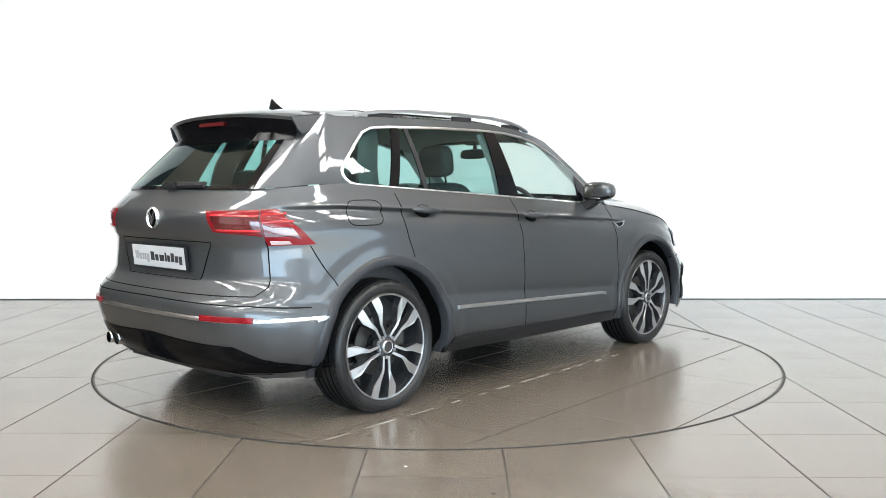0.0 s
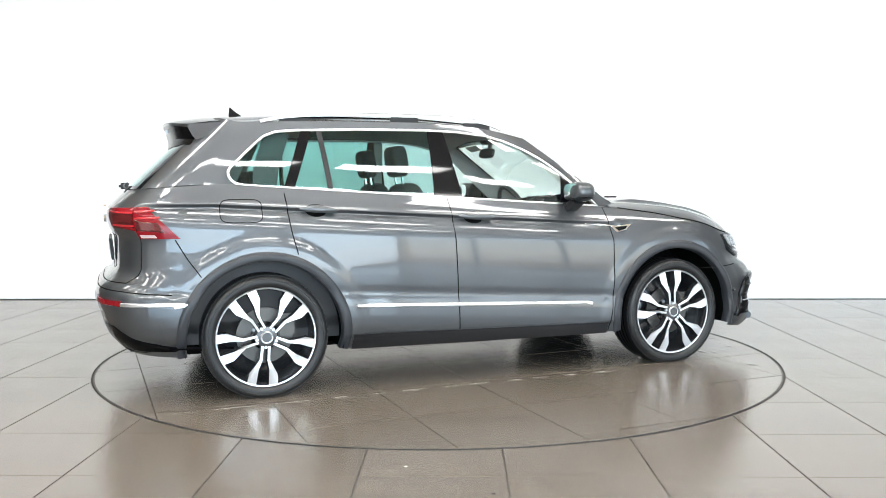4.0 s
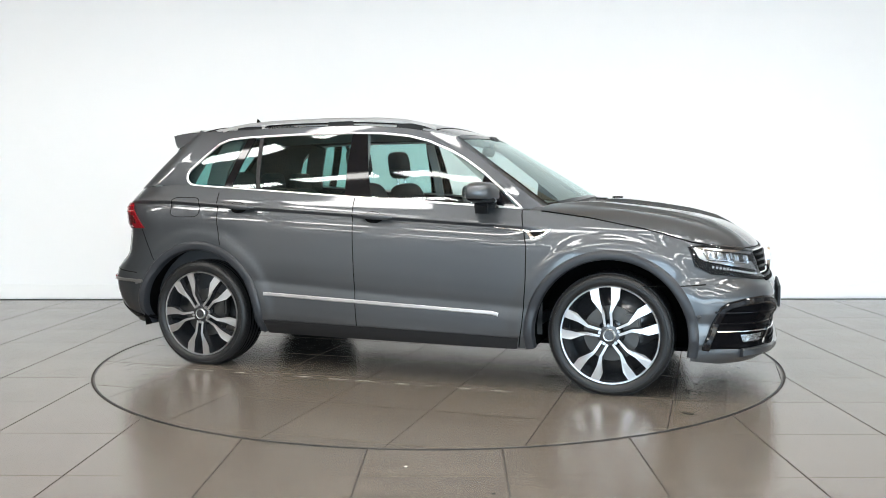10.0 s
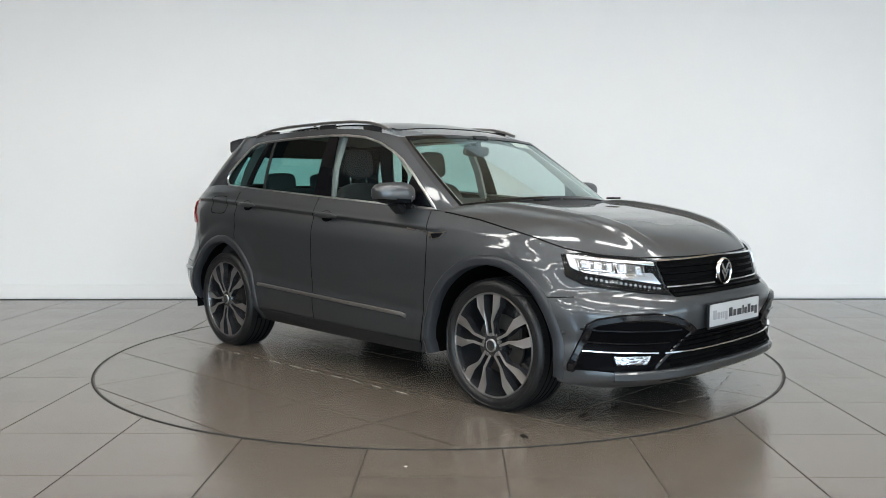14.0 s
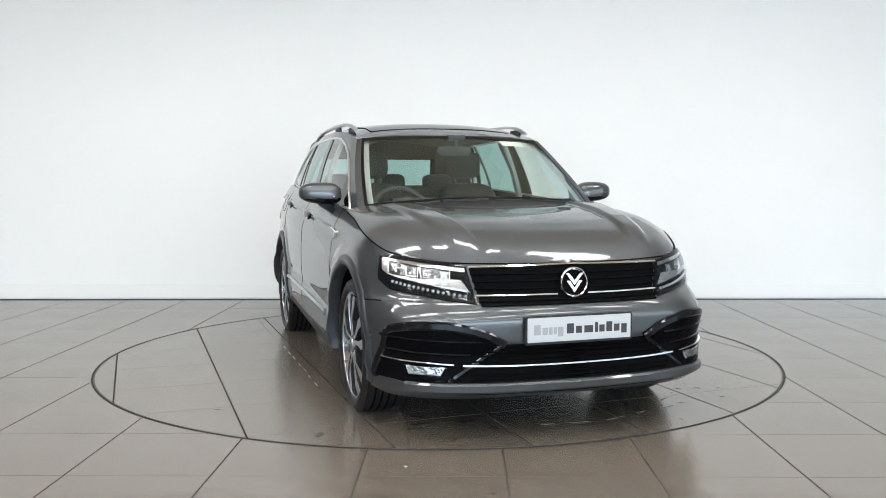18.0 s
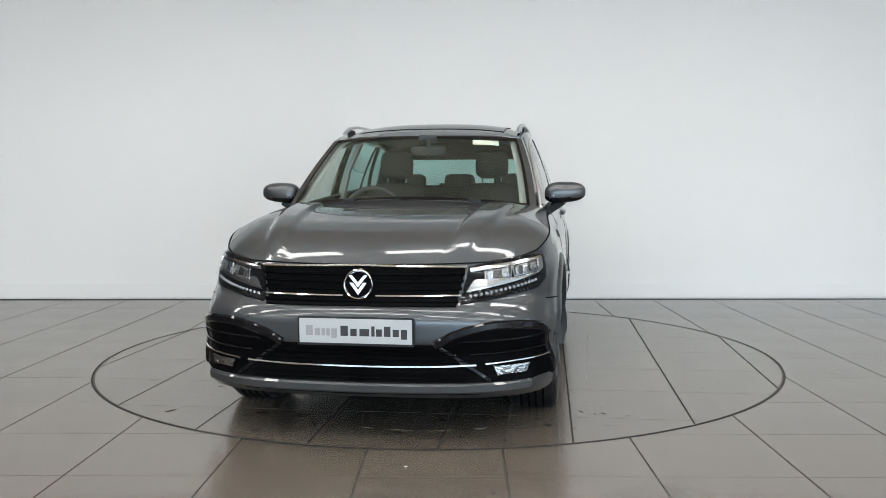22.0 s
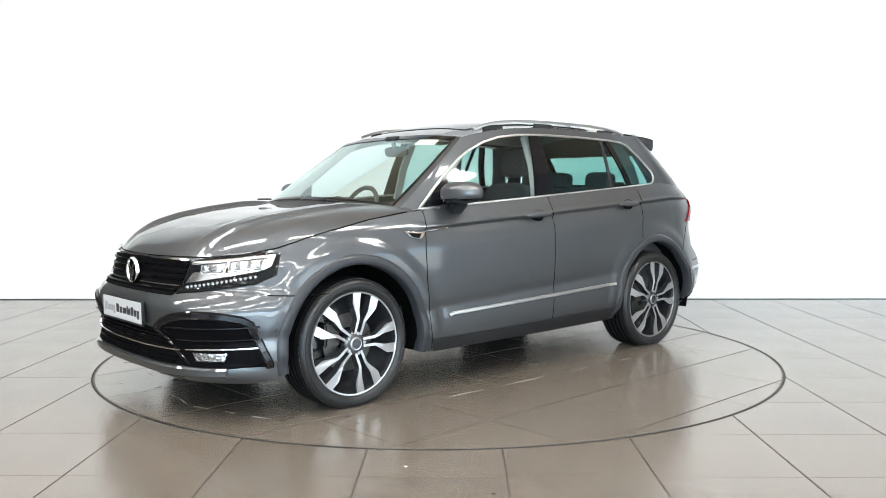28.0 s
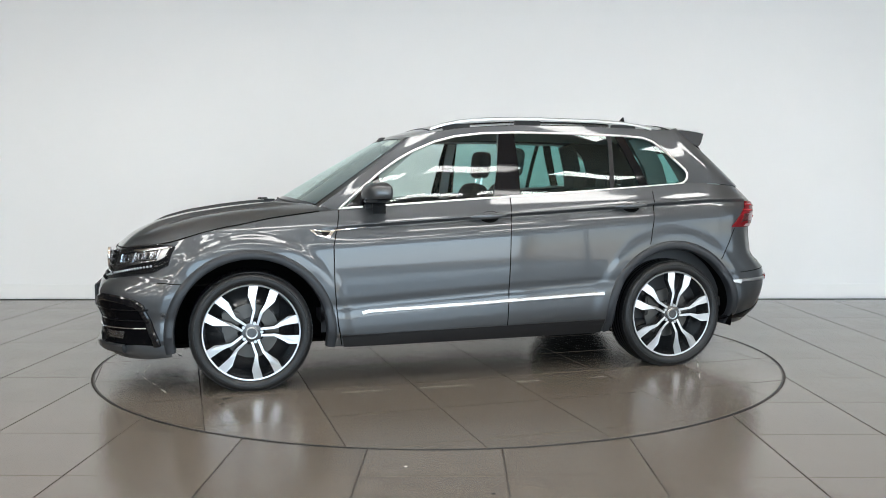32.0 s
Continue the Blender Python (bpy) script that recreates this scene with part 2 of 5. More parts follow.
for x in (ROOM_X0, -4.9, ROOM_X1):
    slab("window_mullion", x - 0.02, x + 0.02, ROOM_Y0 - 0.15, ROOM_Y0 - 0.05, SILL, HEAD, M_FRAME, label="dark window mullion")
slab("wall_front_pier", ROOM_X0, -6.4, ROOM_Y0 - 0.2, ROOM_Y0 - 0.01, SILL, HEAD, M_SLATE, label="pale taupe wall beside the windows")
area_lamp("window_daylight", look((1.3, ROOM_Y0 - 0.3, 1.65), (1.3, 0, 1.65)), 15.4, HEAD - SILL, 540, (0.63, 0.87, 1.09))
# the glazing goes on round the corner
slab("wall_right_sill", ROOM_X1, ROOM_X1 + 0.25, ROOM_Y0, -2.6, -0.2, SILL, M_WALL, label="low white wall under the side windows")
slab("wall_right_head", ROOM_X1, ROOM_X1 + 0.25, ROOM_Y0, -2.6, HEAD, CEIL, M_WALL, label="white wall over the side windows")
for k in range(1, 4):
    y = ROOM_Y0 + 10.4 * k / 4
    slab("window_mullion", ROOM_X1 + 0.05, ROOM_X1 + 0.15, y - 0.03, y + 0.03, SILL, HEAD, M_FRAME, label="dark window mullion")
area_lamp("side_daylight", look((ROOM_X1 + 0.3, -7.8, 1.65), (0, -7.8, 1.65)), 10.4, HEAD - SILL, 110, (0.63, 0.87, 1.09))

# ceiling light panels
M_PANEL = material("lit ceiling panel", (0.955, 0.94, 0.905), 0.6, emit=14.2)


def ceiling_light(x, y, sx, sy):
    ob = new("ceiling_light")
    ob.location = (x, y, CEIL)
    bm = bmesh.new()
    add_box(bm, -sx / 2, sx / 2, -sy / 2, sy / 2, -0.05, -0.03)
    part("diffuser", bm, M_PANEL, ob, "glowing white diffuser", smooth=False)
    bm = bmesh.new()
    for a in (-1, 1):
        add_box(bm, -sx / 2 - 0.03, sx / 2 + 0.03, a * (sy / 2 + 0.015) - 0.015, a * (sy / 2 + 0.015) + 0.015, -0.06, -0.002)
        add_box(bm, a * (sx / 2 + 0.015) - 0.015, a * (sx / 2 + 0.015) + 0.015, -sy / 2, sy / 2, -0.06, -0.002)
    part("frame", bm, M_SKIRT, ob, "white frame", smooth=False)
    return tagged(ob, "long white light panel under the taupe ceiling", "light", "ceiling light panels")


for row in range(4):
    for k in range(6):
        ceiling_light(-7.6 + 2.55 * k, -9.9 + 2.75 * row, 1.9, 0.46)


# floor tiles
def clip_outside(poly, cx, cy, r):
    """The pieces of a convex polygon outside a circle."""
    n, pts = len(poly), []
    for k in range(n):
        (ax, ay), (bx, by) = poly[k], poly[(k + 1) % n]
        pts.append((ax, ay, math.hypot(ax - cx, ay - cy) < r))
        dx, dy = bx - ax, by - ay
        A, B, C = dx * dx + dy * dy, 2 * (dx * (ax - cx) + dy * (ay - cy)), (ax - cx) ** 2 + (ay - cy) ** 2 - r * r
        D = B * B - 4 * A * C
        if D > 0:
            for t in sorted(((-B - D ** 0.5) / 2 / A, (-B + D ** 0.5) / 2 / A)):
                if 0 < t < 1:
                    pts.append((ax + t * dx, ay + t * dy, None))
    marks = [k for k, p in enumerate(pts) if p[2] is None]
    if not marks:
        return [] if pts[0][2] else [poly]
    out = []
    for q, k in enumerate(marks):
        e = marks[(q + 1) % len(marks)]
        chain, j = [], k
        while True:
            chain.append(pts[j][:2])
            if j == e:
                break
            j = (j + 1) % len(pts)
        mid = chain[len(chain) // 2] if len(chain) > 2 else ((chain[0][0] + chain[1][0]) / 2, (chain[0][1] + chain[1][1]) / 2)
        if math.hypot(mid[0] - cx, mid[1] - cy) < r:
            continue
        a0 = math.atan2(chain[-1][1] - cy, chain[-1][0] - cx)
        a1 = math.atan2(chain[0][1] - cy, chain[0][0] - cx)
        d = (a1 - a0 + math.pi) % (2 * math.pi) - math.pi
        m = max(2, int(abs(d) * r / 0.03))
        chain += [(cx + r * math.cos(a0 + d * k2 / m), cy + r * math.sin(a0 + d * k2 / m)) for k2 in range(1, m)]
        out.append(chain)
    return out


def clip_inside(poly, cx, cy, r, segs=180):
    """The part of a convex polygon inside a circle."""
    out = poly
    for k in range(segs):
        a = 2 * math.pi * k / segs
        nx, ny = math.cos(a), math.sin(a)
        new_out = []
        for q in range(len(out)):
            (ax, ay), (bx, by) = out[q - 1], out[q]
            da, db = (ax - cx) * nx + (ay - cy) * ny - r, (bx - cx) * nx + (by - cy) * ny - r
            if (da <= 0) != (db <= 0):
                t = da / (da - db)
                new_out.append((ax + t * (bx - ax), ay + t * (by - ay)))
            if db <= 0:
                new_out.append((bx, by))
        out = new_out
        if len(out) < 3:
            return []
    return out


def tile_mesh(poly, edge=0.0025):
    bm = bmesh.new()
    top = [bm.verts.new((a, b, 0)) for a, b in poly]
    f = bm.faces.new(top)
    bmesh.ops.inset_region(bm, faces=[f], thickness=edge, use_even_offset=True)
    for v in top:
        v.co.z = -0.0022
    low = [bm.verts.new((v.co.x, v.co.y, -0.010)) for v in top]
    n = len(top)
    for k in range(n):
        bm.faces.new((top[k], low[k], low[(k + 1) % n], top[(k + 1) % n]))
    return bm


tile_whole = None
for col in range(-9, 16):
    for row in range(-2, 11):
        j, k = 0.0036, 0.0020
        q = [(col * TILE + j, row * TILE + k), ((col + 1) * TILE - j, row * TILE + k),
             ((col + 1) * TILE - j, (row + 1) * TILE - k), (col * TILE + j, (row + 1) * TILE - k)]
        c, s_ = math.cos(GRID_TURN), math.sin(GRID_TURN)
        q = [(c * (a + GRID_X) - s_ * (b + GRID_Y), s_ * (a + GRID_X) + c * (b + GRID_Y)) for a, b in q]
        if max(b for a, b in q) > WALL_Y + 0.25:
            continue
        mx, my = sum(a for a, b in q) / 4, sum(b for a, b in q) / 4
        for piece in clip_outside(q, RING_X, RING_Y, RING_R + 0.008):
            if len(piece) == 4 and piece is q:
                if tile_whole is None:
                    tile_whole = mesh_of(tile_mesh([(a - mx, b - my) for a, b in q]), "tile", M_TILE, smooth=False)
                ob = new("tile", tile_whole)
            else:
                ob = new("tile", mesh_of(tile_mesh([(a - mx, b - my) for a, b in piece]), "tile", M_TILE, smooth=False))
            ob.parent = floor
            ob.location = (mx, my, 0)

# the rest of the floor, behind the lens and to the sides, as one sheet of tiles
bm = bmesh.new()
for col in range(-13, 17):
    for row in range(-18, 11):
        if -9 <= col < 16 and row >= -2:
            continue
        a, b = (col + 0.5) * TILE + GRID_X, (row + 0.5) * TILE + GRID_Y
        mx, my = c * a - s_ * b, s_ * a + c * b
        if ROOM_X0 < mx - 0.3 and mx + 0.3 < ROOM_X1 and my > ROOM_Y0 + 0.3 and my < WALL_Y:
            add_box(bm, mx - 0.3, mx + 0.3, my - 0.3, my + 0.3, -0.01, 0)
rest = part("tiles_beyond", bm, M_TILE, floor, smooth=False)
tagged(rest, kind="stuff")

# the turntable: a tiled disc with a thin steel rim
turntable = new("turntable")
turntable.location = (RING_X, RING_Y, 0)
tagged(turntable, "round tiled car turntable set flush in the floor", "turntable")
bm = bmesh.new()
lathe(bm, [(0.0005, -0.006), (RING_R - 0.01, -0.006), (RING_R - 0.01, -0.05)], 180, "z")
part("base", bm, M_GROUT, turntable, "dark turntable deck under the tiles", smooth=False)
bm = bmesh.new()
lathe(bm, [(RING_R - 0.012, -0.02), (RING_R - 0.012, -0.001), (RING_R - 0.010, 0.0), (RING_R - 0.006, 0.0), (RING_R - 0.005, -0.001), (RING_R - 0.005, -0.03)], 180, "z")
part("rim", bm, M_STEEL, turntable, "thin dark steel rim")
DT, DX, DY, DP = radians(2.0), -0.172, 0.275, 0.608
for col in range(-5, 6):
    for row in range(-5, 6):
        j, k = 0.0022, 0.0045
        q = [(col * DP + j + DX, row * DP + k + DY), ((col + 1) * DP - j + DX, row * DP + k + DY),
             ((col + 1) * DP - j + DX, (row + 1) * DP - k + DY), (col * DP + j + DX, (row + 1) * DP - k + DY)]
        q = [(math.cos(DT) * a - math.sin(DT) * b, math.sin(DT) * a + math.cos(DT) * b) for a, b in q]
        q = clip_inside(q, 0, 0, RING_R - 0.013)
        if len(q) < 3:
            continue
        mx, my = sum(a for a, b in q) / len(q), sum(b for a, b in q) / len(q)
        ob = new("tile", mesh_of(tile_mesh([(a - mx, b - my) for a, b in q]), "tile", M_TILE, smooth=False))
        ob.parent = turntable
        ob.location = (mx, my, 0)

# scuffs and oil spots on the turntable's tiles
rng = random.Random(7)
M_SCUFF = material("pale scuff", (0.42, 0.40, 0.37), 0.5, vary=0.3, scale=20)
M_OIL = material("dark wet spot", (0.012, 0.011, 0.010), 0.12, vary=0.2, scale=20)
bm = bmesh.new()


def scuff(x0, y0, x1, y1, n, w):
    for k in range(n):
        a = (k + rng.uniform(0.05, 0.3)) / n
        b = (k + rng.uniform(0.5, 0.95)) / n
        dx, dy = x1 - x0, y1 - y0
        l = math.hypot(dx, dy)
        ww, off = w * rng.uniform(0.4, 1.2), rng.uniform(-0.006, 0.006)
        px, py = -dy / l, dx / l
        pts = []
        for q in range(9):
            t = a + (b - a) * q / 8
            pts.append((x0 + dx * t + px * (off + rng.uniform(-.0015, .0015)), y0 + dy * t + py * (off + rng.uniform(-.0015, .0015)), ww * math.sin(math.pi * (q + .5) / 9)))
        up = [bm.verts.new((p[0] + px * p[2], p[1] + py * p[2], .0008)) for p in pts]
        dn = [bm.verts.new((p[0] - px * p[2], p[1] - py * p[2], .0008)) for p in pts]
        for q in range(8):
            bm.faces.new((dn[q], dn[q + 1], up[q + 1], up[q]))


scuff(-1.05, -1.04, 0.85, -0.99, 9, 0.004)
scuff(-2.0, -1.08, -1.1, -1.05, 3, 0.003)
scuff(2.0, 0.22, 1.80, 0.82, 3, 0.0035)
scuff(1.96, -0.1, 1.99, 0.2, 2, 0.003)
scuff(-0.9, 1.06, 0.9, 1.03, 4, 0.003)
scuff(-1.7, 0.6, -1.3, 1.3, 3, 0.004)
scuffs = part("scuffs", bm, M_SCUFF, turntable, "pale scuff marks", smooth=False)
tagged(scuffs, kind="stuff")
bm = bmesh.new()
for cx, cy, sx, sy, n in ((1.55, -0.62, .16, .10, 9), (1.25, -0.95, .10, .05, 5), (-1.55, -1.15, .20, .05, 6), (1.75, .62, .12, .2, 6), (1.60, 1.05, .18, .08, 6), (-1.7, .2, .15, .3, 4), (.3, 1.4, .8, .3, 4), (.2, -1.6, .8, .3, 4)):
    for k in range(n):
        x, y = rng.gauss(cx, sx), rng.gauss(cy, sy)
        if math.hypot(x, y) > 2.2:
            continue
        r0, st, an = rng.uniform(.003, .013), rng.uniform(1, 3.5), rng.uniform(0, 6.28)
        vs = []
        for q in range(12):
            a = 2 * math.pi * q / 12
            rr = r0 * rng.uniform(.55, 1.2)
            u_, v_ = rr * math.cos(a) * st, rr * math.sin(a) * .6
            vs.append(bm.verts.new((x + u_ * math.cos(an) - v_ * math.sin(an), y + u_ * math.sin(an) + v_ * math.cos(an), .0010)))
        bm.faces.new(vs)
for x, y, r0, st in ((2.02, .13, .016, 1.6), (1.78, .30, .014, 2.2), (2.07, .64, .011, 1.4), (1.72, .52, .017, 1.8), (.04, .57, .012, 1.5), (1.78, -1.16, .024, 1.5),
                     (1.62, -.63, .020, 2.4), (1.78, -.42, .022, 2.2), (-1.82, -1.05, .014, 1.2), (.93, -.51, .030, 1.6), (1.75, -.66, .024, 1.8), (2.06, -.57, .014, 2.0),
                     (1.51, 1.11, .014, 1.4), (1.78, .83, .010, 2.6), (-.94, -1.84, .011, 1.2), (.91, -.79, .018, 1.6), (1.93, -.32, .018, 1.8)):
    an = rng.uniform(0, 6.28)
    vs = []
    for q in range(14):
        a = 2 * math.pi * q / 14
        rr = r0 * rng.uniform(.6, 1.15)
        u_, v_ = rr * math.cos(a) * st, rr * math.sin(a) * .7
        vs.append(bm.verts.new((x + u_ * math.cos(an) - v_ * math.sin(an), y + u_ * math.sin(an) + v_ * math.cos(an), .0011)))
    bm.faces.new(vs)
spots = part("oil_spots", bm, M_OIL, turntable, "dark wet spots", smooth=False)
tagged(spots, kind="stuff")
# a dark and a pale speck on the fixed tiles
for x, y, r0, mat, lab in ((.221, -2.852, .010, M_OIL, "dark speck"), (-.129, -2.523, .009, M_SCUFF, "pale speck")):
    bm = bmesh.new()
    bm.faces.new([bm.verts.new((x + r0 * rng.uniform(.6, 1.2) * math.cos(2 * math.pi * q / 11), y + r0 * rng.uniform(.6, 1.2) * math.sin(2 * math.pi * q / 11), .0008)) for q in range(11)])
    part("floor_speck", bm, mat, floor, lab, smooth=False)

# ---------------------------------------------------------------- the car: x forward, y to its left, z up
def table(keys, blur):
    """A smooth curve through (input, value) keys."""
    k = np.array(keys, float)
    xs = np.arange(k[0, 0] - 0.3, k[-1, 0] + 0.3, 0.002)
    ys = np.interp(xs, k[:, 0], k[:, 1])
    n = max(1, int(3 * blur / 0.002))
    w = np.exp(-0.5 * (np.arange(-n, n + 1) * 0.002 / blur) ** 2)
    ys = np.convolve(np.pad(ys, n, "edge"), w / w.sum(), "valid")
    return lambda q: np.interp(q, xs, ys)


AX_R, AX_F, AX_Z = -1.326, 1.363, 0.336
HALF = table([(.10, .80), (.20, .835), (.25, .876), (.29, .898), (.34, .911), (.40, .916), (.46, .916), (.505, .911), (.532, .905), (.540, .9055), (.58, .911), (.66, .914),
              (.78, .911), (.875, .905), (.91, .899), (.988, .878), (1.02, .869), (1.05, .853), (1.11, .812), (1.20, .745)], 0.009)
CREASE = table([(.90, 0), (.955, -.004), (.984, -.014), (.988, -.013), (1.004, .008), (1.009, .0085), (1.022, .002), (1.05, .001), (1.09, 0)], 0.0018)
NOSE = table([(.10, 2.10), (.20, 2.18), (.235, 2.235), (.27, 2.245), (.31, 2.225), (.42, 2.225), (.47, 2.25), (.57, 2.258), (.62, 2.240), (.645, 2.215),
              (.66, 2.185), (.80, 2.165), (.83, 2.14), (.90, 2.07)], 0.008)
TAIL = table([(.15, -1.98), (.24, -2.06), (.34, -2.15), (.45, -2.195), (.52, -2.215), (.60, -2.218), (.635, -2.20), (.67, -2.155), (.72, -2.105),
              (.90, -2.108), (.93, -2.135), (1.02, -2.156), (1.06, -2.145), (1.10, -2.105), (1.165, -2.035), (1.25, -1.97)], 0.010)
X0F, X0R = 1.45, -1.50
FULL = table([(.2, 3.35), (.56, 3.35), (.66, 2.75), (.80, 2.5), (1.0, 2.4)], 0.03)
SQUARE = table([(.3, 3.8), (.62, 3.7), (.86, 3.35), (1.2, 3.3)], 0.05)


def slide(x, z):
    """How far a door line leans at this height."""
    xs = [-1.5, -1.18, -0.2, 0.87, 1.45]
    a = np.interp(z, [.25, .80, .95, 1.13], [.03, .033, -.003, -.025])
    b = np.interp(z, [.33, .876, 1.11], [.021, -.003, -.026])
    c = np.interp(z, [.237, .377, .60, .83, 1.02], [-.024, 0.0, .016, .017, -.024])
    return np.interp(x, xs, [0, 1, 0, 0, 0]) * a + np.interp(x, xs, [0, 0, 1, 0, 0]) * b + np.interp(x, xs, [0, 0, 0, 1, 0]) * c


def low(u, z):
    """A point of the lower body: u 0 to 1 rear middle to corner, 1 to 2 along the flank, 2 to 3 round to the nose."""
    z = float(z)
    if u < 1:
        f = (1 - u) * math.pi / 2
        k = 2 / float(SQUARE(z))
        x = X0R + (TAIL(z) - X0R) * math.sin(f) ** k
        g = math.cos(f) ** k
    elif u <= 2:
        x, g = X0R + (u - 1) * (X0F - X0R), 1.0
        x = x + float(slide(x, z))
    else:
        f = (u - 2) * math.pi / 2
        k = 2 / float(FULL(z))
        x = X0F + (NOSE(z) - X0F) * math.sin(f) ** k
        g = math.cos(f) ** k
    xx = min(max(x, -1.6), 1.7)
    y = float(HALF(z + 0.057 * (xx + 0.19))) * (1 - 0.010 * (x / 1.5) ** 2 if abs(x) < 1.5 else 0.990)
    y *= 1 - float(np.interp(z, [.55, .85], [0, 1])) * 0.034 * float(np.interp(x, [-1.6, -.5], [1, 0])) ** 2
    y += float(CREASE(z + 0.057 * (xx + 0.19))) * float(np.interp(x, [-2.0, -1.85, .72, .98], [0, 1, 1, 0]))
    for ax in (AX_R, AX_F):
        r = math.hypot(x - ax, z - AX_Z)
        if z > 0.3:
            t = min(max((0.585 - r) / 0.06, 0), 1)
            y += 0.010 * t * t * (3 - 2 * t)
    return np.array((x, y * g, z))


def low_n(u, z):
    e = 0.004
    a = low(min(u + e, 3.0), z) - low(max(u - e, 0.0), z)
    b = low(u, z + e) - low(u, z - e)
    n = np.cross(a, b)
    n = n / (np.linalg.norm(n) + 1e-12)
    return n if n @ (low(u, z) - np.array((0, 0, 0.6))) > 0 else -n


def u_at_x(x):
    return 1 + (x - X0R) / (X0F - X0R)


def u_front(y, z):
    """u on the nose at this distance from the middle."""
    w = low(2.0, z)[1]
    return 2 + 2 / math.pi * math.acos(min(1, abs(y) / w) ** (float(FULL(z)) / 2))


def u_rear(y, z):
    w = low(1.0, z)[1]
    return 1 - 2 / math.pi * math.acos(min(1, abs(y) / w) ** (float(SQUARE(z)) / 2))


def z_top(u):
    """The upper edge of the lower body: window sill, bonnet gap, tailgate glass."""
    if u < 1:
        return 1.165 + 0.030 * u ** 3
    if u <= 2:
        x = X0R + (u - 1) * (X0F - X0R)
        return float(np.interp(x, [-1.5, -1.43, -.212, .836, 1.0, 1.25, 1.45], [1.195, 1.188, 1.111, 1.045, 1.030, .995, .955]))
    return float(np.interp(u, [2.0, 2.15, 2.3, 2.45, 2.6, 3.0], [.955, .915, .866, .838, .822, .814]))


def z_bot(u):
    if u < 1:
        return 0.27 - 0.03 * u
    if u <= 2:
        return 0.24
    return 0.24 - 0.035 * min(1, (u - 2) * 3)


def z_mid(u):
    """The bumper seams' height."""
    return float(np.interp(u, [0, 0.6, 1, 2, 2.3, 3], [.655, .655, .62, .60, .640, .650]))


U_COLS = sorted(set([round(v, 4) for v in (
    list(np.linspace(0, 1, 41)) + list(1 - np.linspace(0, .26, 12)[1:] ** 2) + list(2 + np.linspace(0, .26, 12)[1:] ** 2) + list(np.linspace(1, 2, 141)) + list(np.linspace(2, 3, 57)) + [u_at_x(-1.18), u_at_x(-0.2), u_at_x(0.87), 0.55])]))
def z_crease(u):
    x = float(np.interp(u, [0, 1, 2, 3], [-1.6, X0R, X0F, 1.7]))
    return min(1.006 - 0.057 * (x + 0.19), z_top(u) - 0.045)


NM, NC = 32, 14


def row_z(u):
    """The heights of all rows at u: even up to the bumper seam, then gathered round the shoulder crease."""
    a, b, c, d = z_bot(u), z_mid(u), z_crease(u), z_top(u)
    return (list(np.linspace(a, b, NM + 1)) + list(np.linspace(b, c - 0.028, 17))[1:] + list(np.linspace(c - 0.028, c + 0.016, NC + 1))[1:]
            + list(np.linspace(c + 0.016, d, 7))[1:])


N_ROWS = NM + 1 + 16 + NC + 6
LOWP = np.array([[low(u, z) for z in row_z(u)] for u in U_COLS])
ARCH_CUT = 0.452


def arch_r(p):
    return min(math.hypot(p[0] - AX_R, p[2] - AX_Z), math.hypot(p[0] - AX_F, p[2] - AX_Z))


# pull the points next to the wheel openings onto a true circle
for i in range(len(U_COLS)):
    for j in range(N_ROWS):
        p = LOWP[i, j]
        for ax in (AX_R, AX_F):
            d = math.hypot(p[0] - ax, p[2] - AX_Z)
            if abs(d - ARCH_CUT) < 0.011 and p[2] > 0.2:
                k = ARCH_CUT / d
                LOWP[i, j, 0], LOWP[i, j, 2] = ax + (p[0] - ax) * k, AX_Z + (p[2] - AX_Z) * k



def cut_wheel(i, j):
    c = (LOWP[i, j] + LOWP[i + 1, j] + LOWP[i + 1, j + 1] + LOWP[i, j + 1]) / 4
    return arch_r(c) < ARCH_CUT - 0.001


def col(u):
    return min(range(len(U_COLS)), key=lambda k: abs(U_COLS[k] - u))


I_TG, I_RD, I_B, I_FD = col(0.55), col(u_at_x(-1.18)), col(u_at_x(-0.2)), col(u_at_x(0.87))


def panel_of(i, j):
    if i < I_TG:
        return "tailgate" if j >= NM else "rear_bumper"
    u = U_COLS[i]
    c = LOWP[i, j]
    if i < I_RD:
        if (u < 1 and j < NM) or (j < NM and c[0] < AX_R - 0.3):
            return "rear_bumper"
        return "rear_quarter"
    if i < I_B:
        return "rear_door"
    if i < I_FD:
        return "front_door"
    if j < NM and c[0] > AX_F + 0.2:
        return "front_bumper"
    return "front_wing"


car = new("car")
tagged(car, "metallic grey five-door SUV parked on the turntable", "car")


def low_panel(name, both, mat=M_PAINT, label=""):
    def keep(i, j):
        return panel_of(i, j) == name and not cut_wheel(i, j)
    if both:
        bm = bmesh.new()
        add_grid(bm, LOWP, keep, True)
        return [part(name, weld(bm), mat, car, label, angle=50)]
    out = []
    for s in (1, -1):
        bm = bmesh.new()
        add_grid(bm, LOWP * np.array((1, s, 1)), keep)
        out.append(part(name, bm, mat, car, label, angle=50))
    return out


tailgate = low_panel("tailgate", True)[0]
rear_bumper = low_panel("rear_bumper", True)[0]
front_bumper = low_panel("front_bumper", True)[0]
rear_quarters = low_panel("rear_quarter", False)
rear_doors = low_panel("rear_door", False)
front_doors = low_panel("front_door", False)
front_wings = low_panel("front_wing", False)


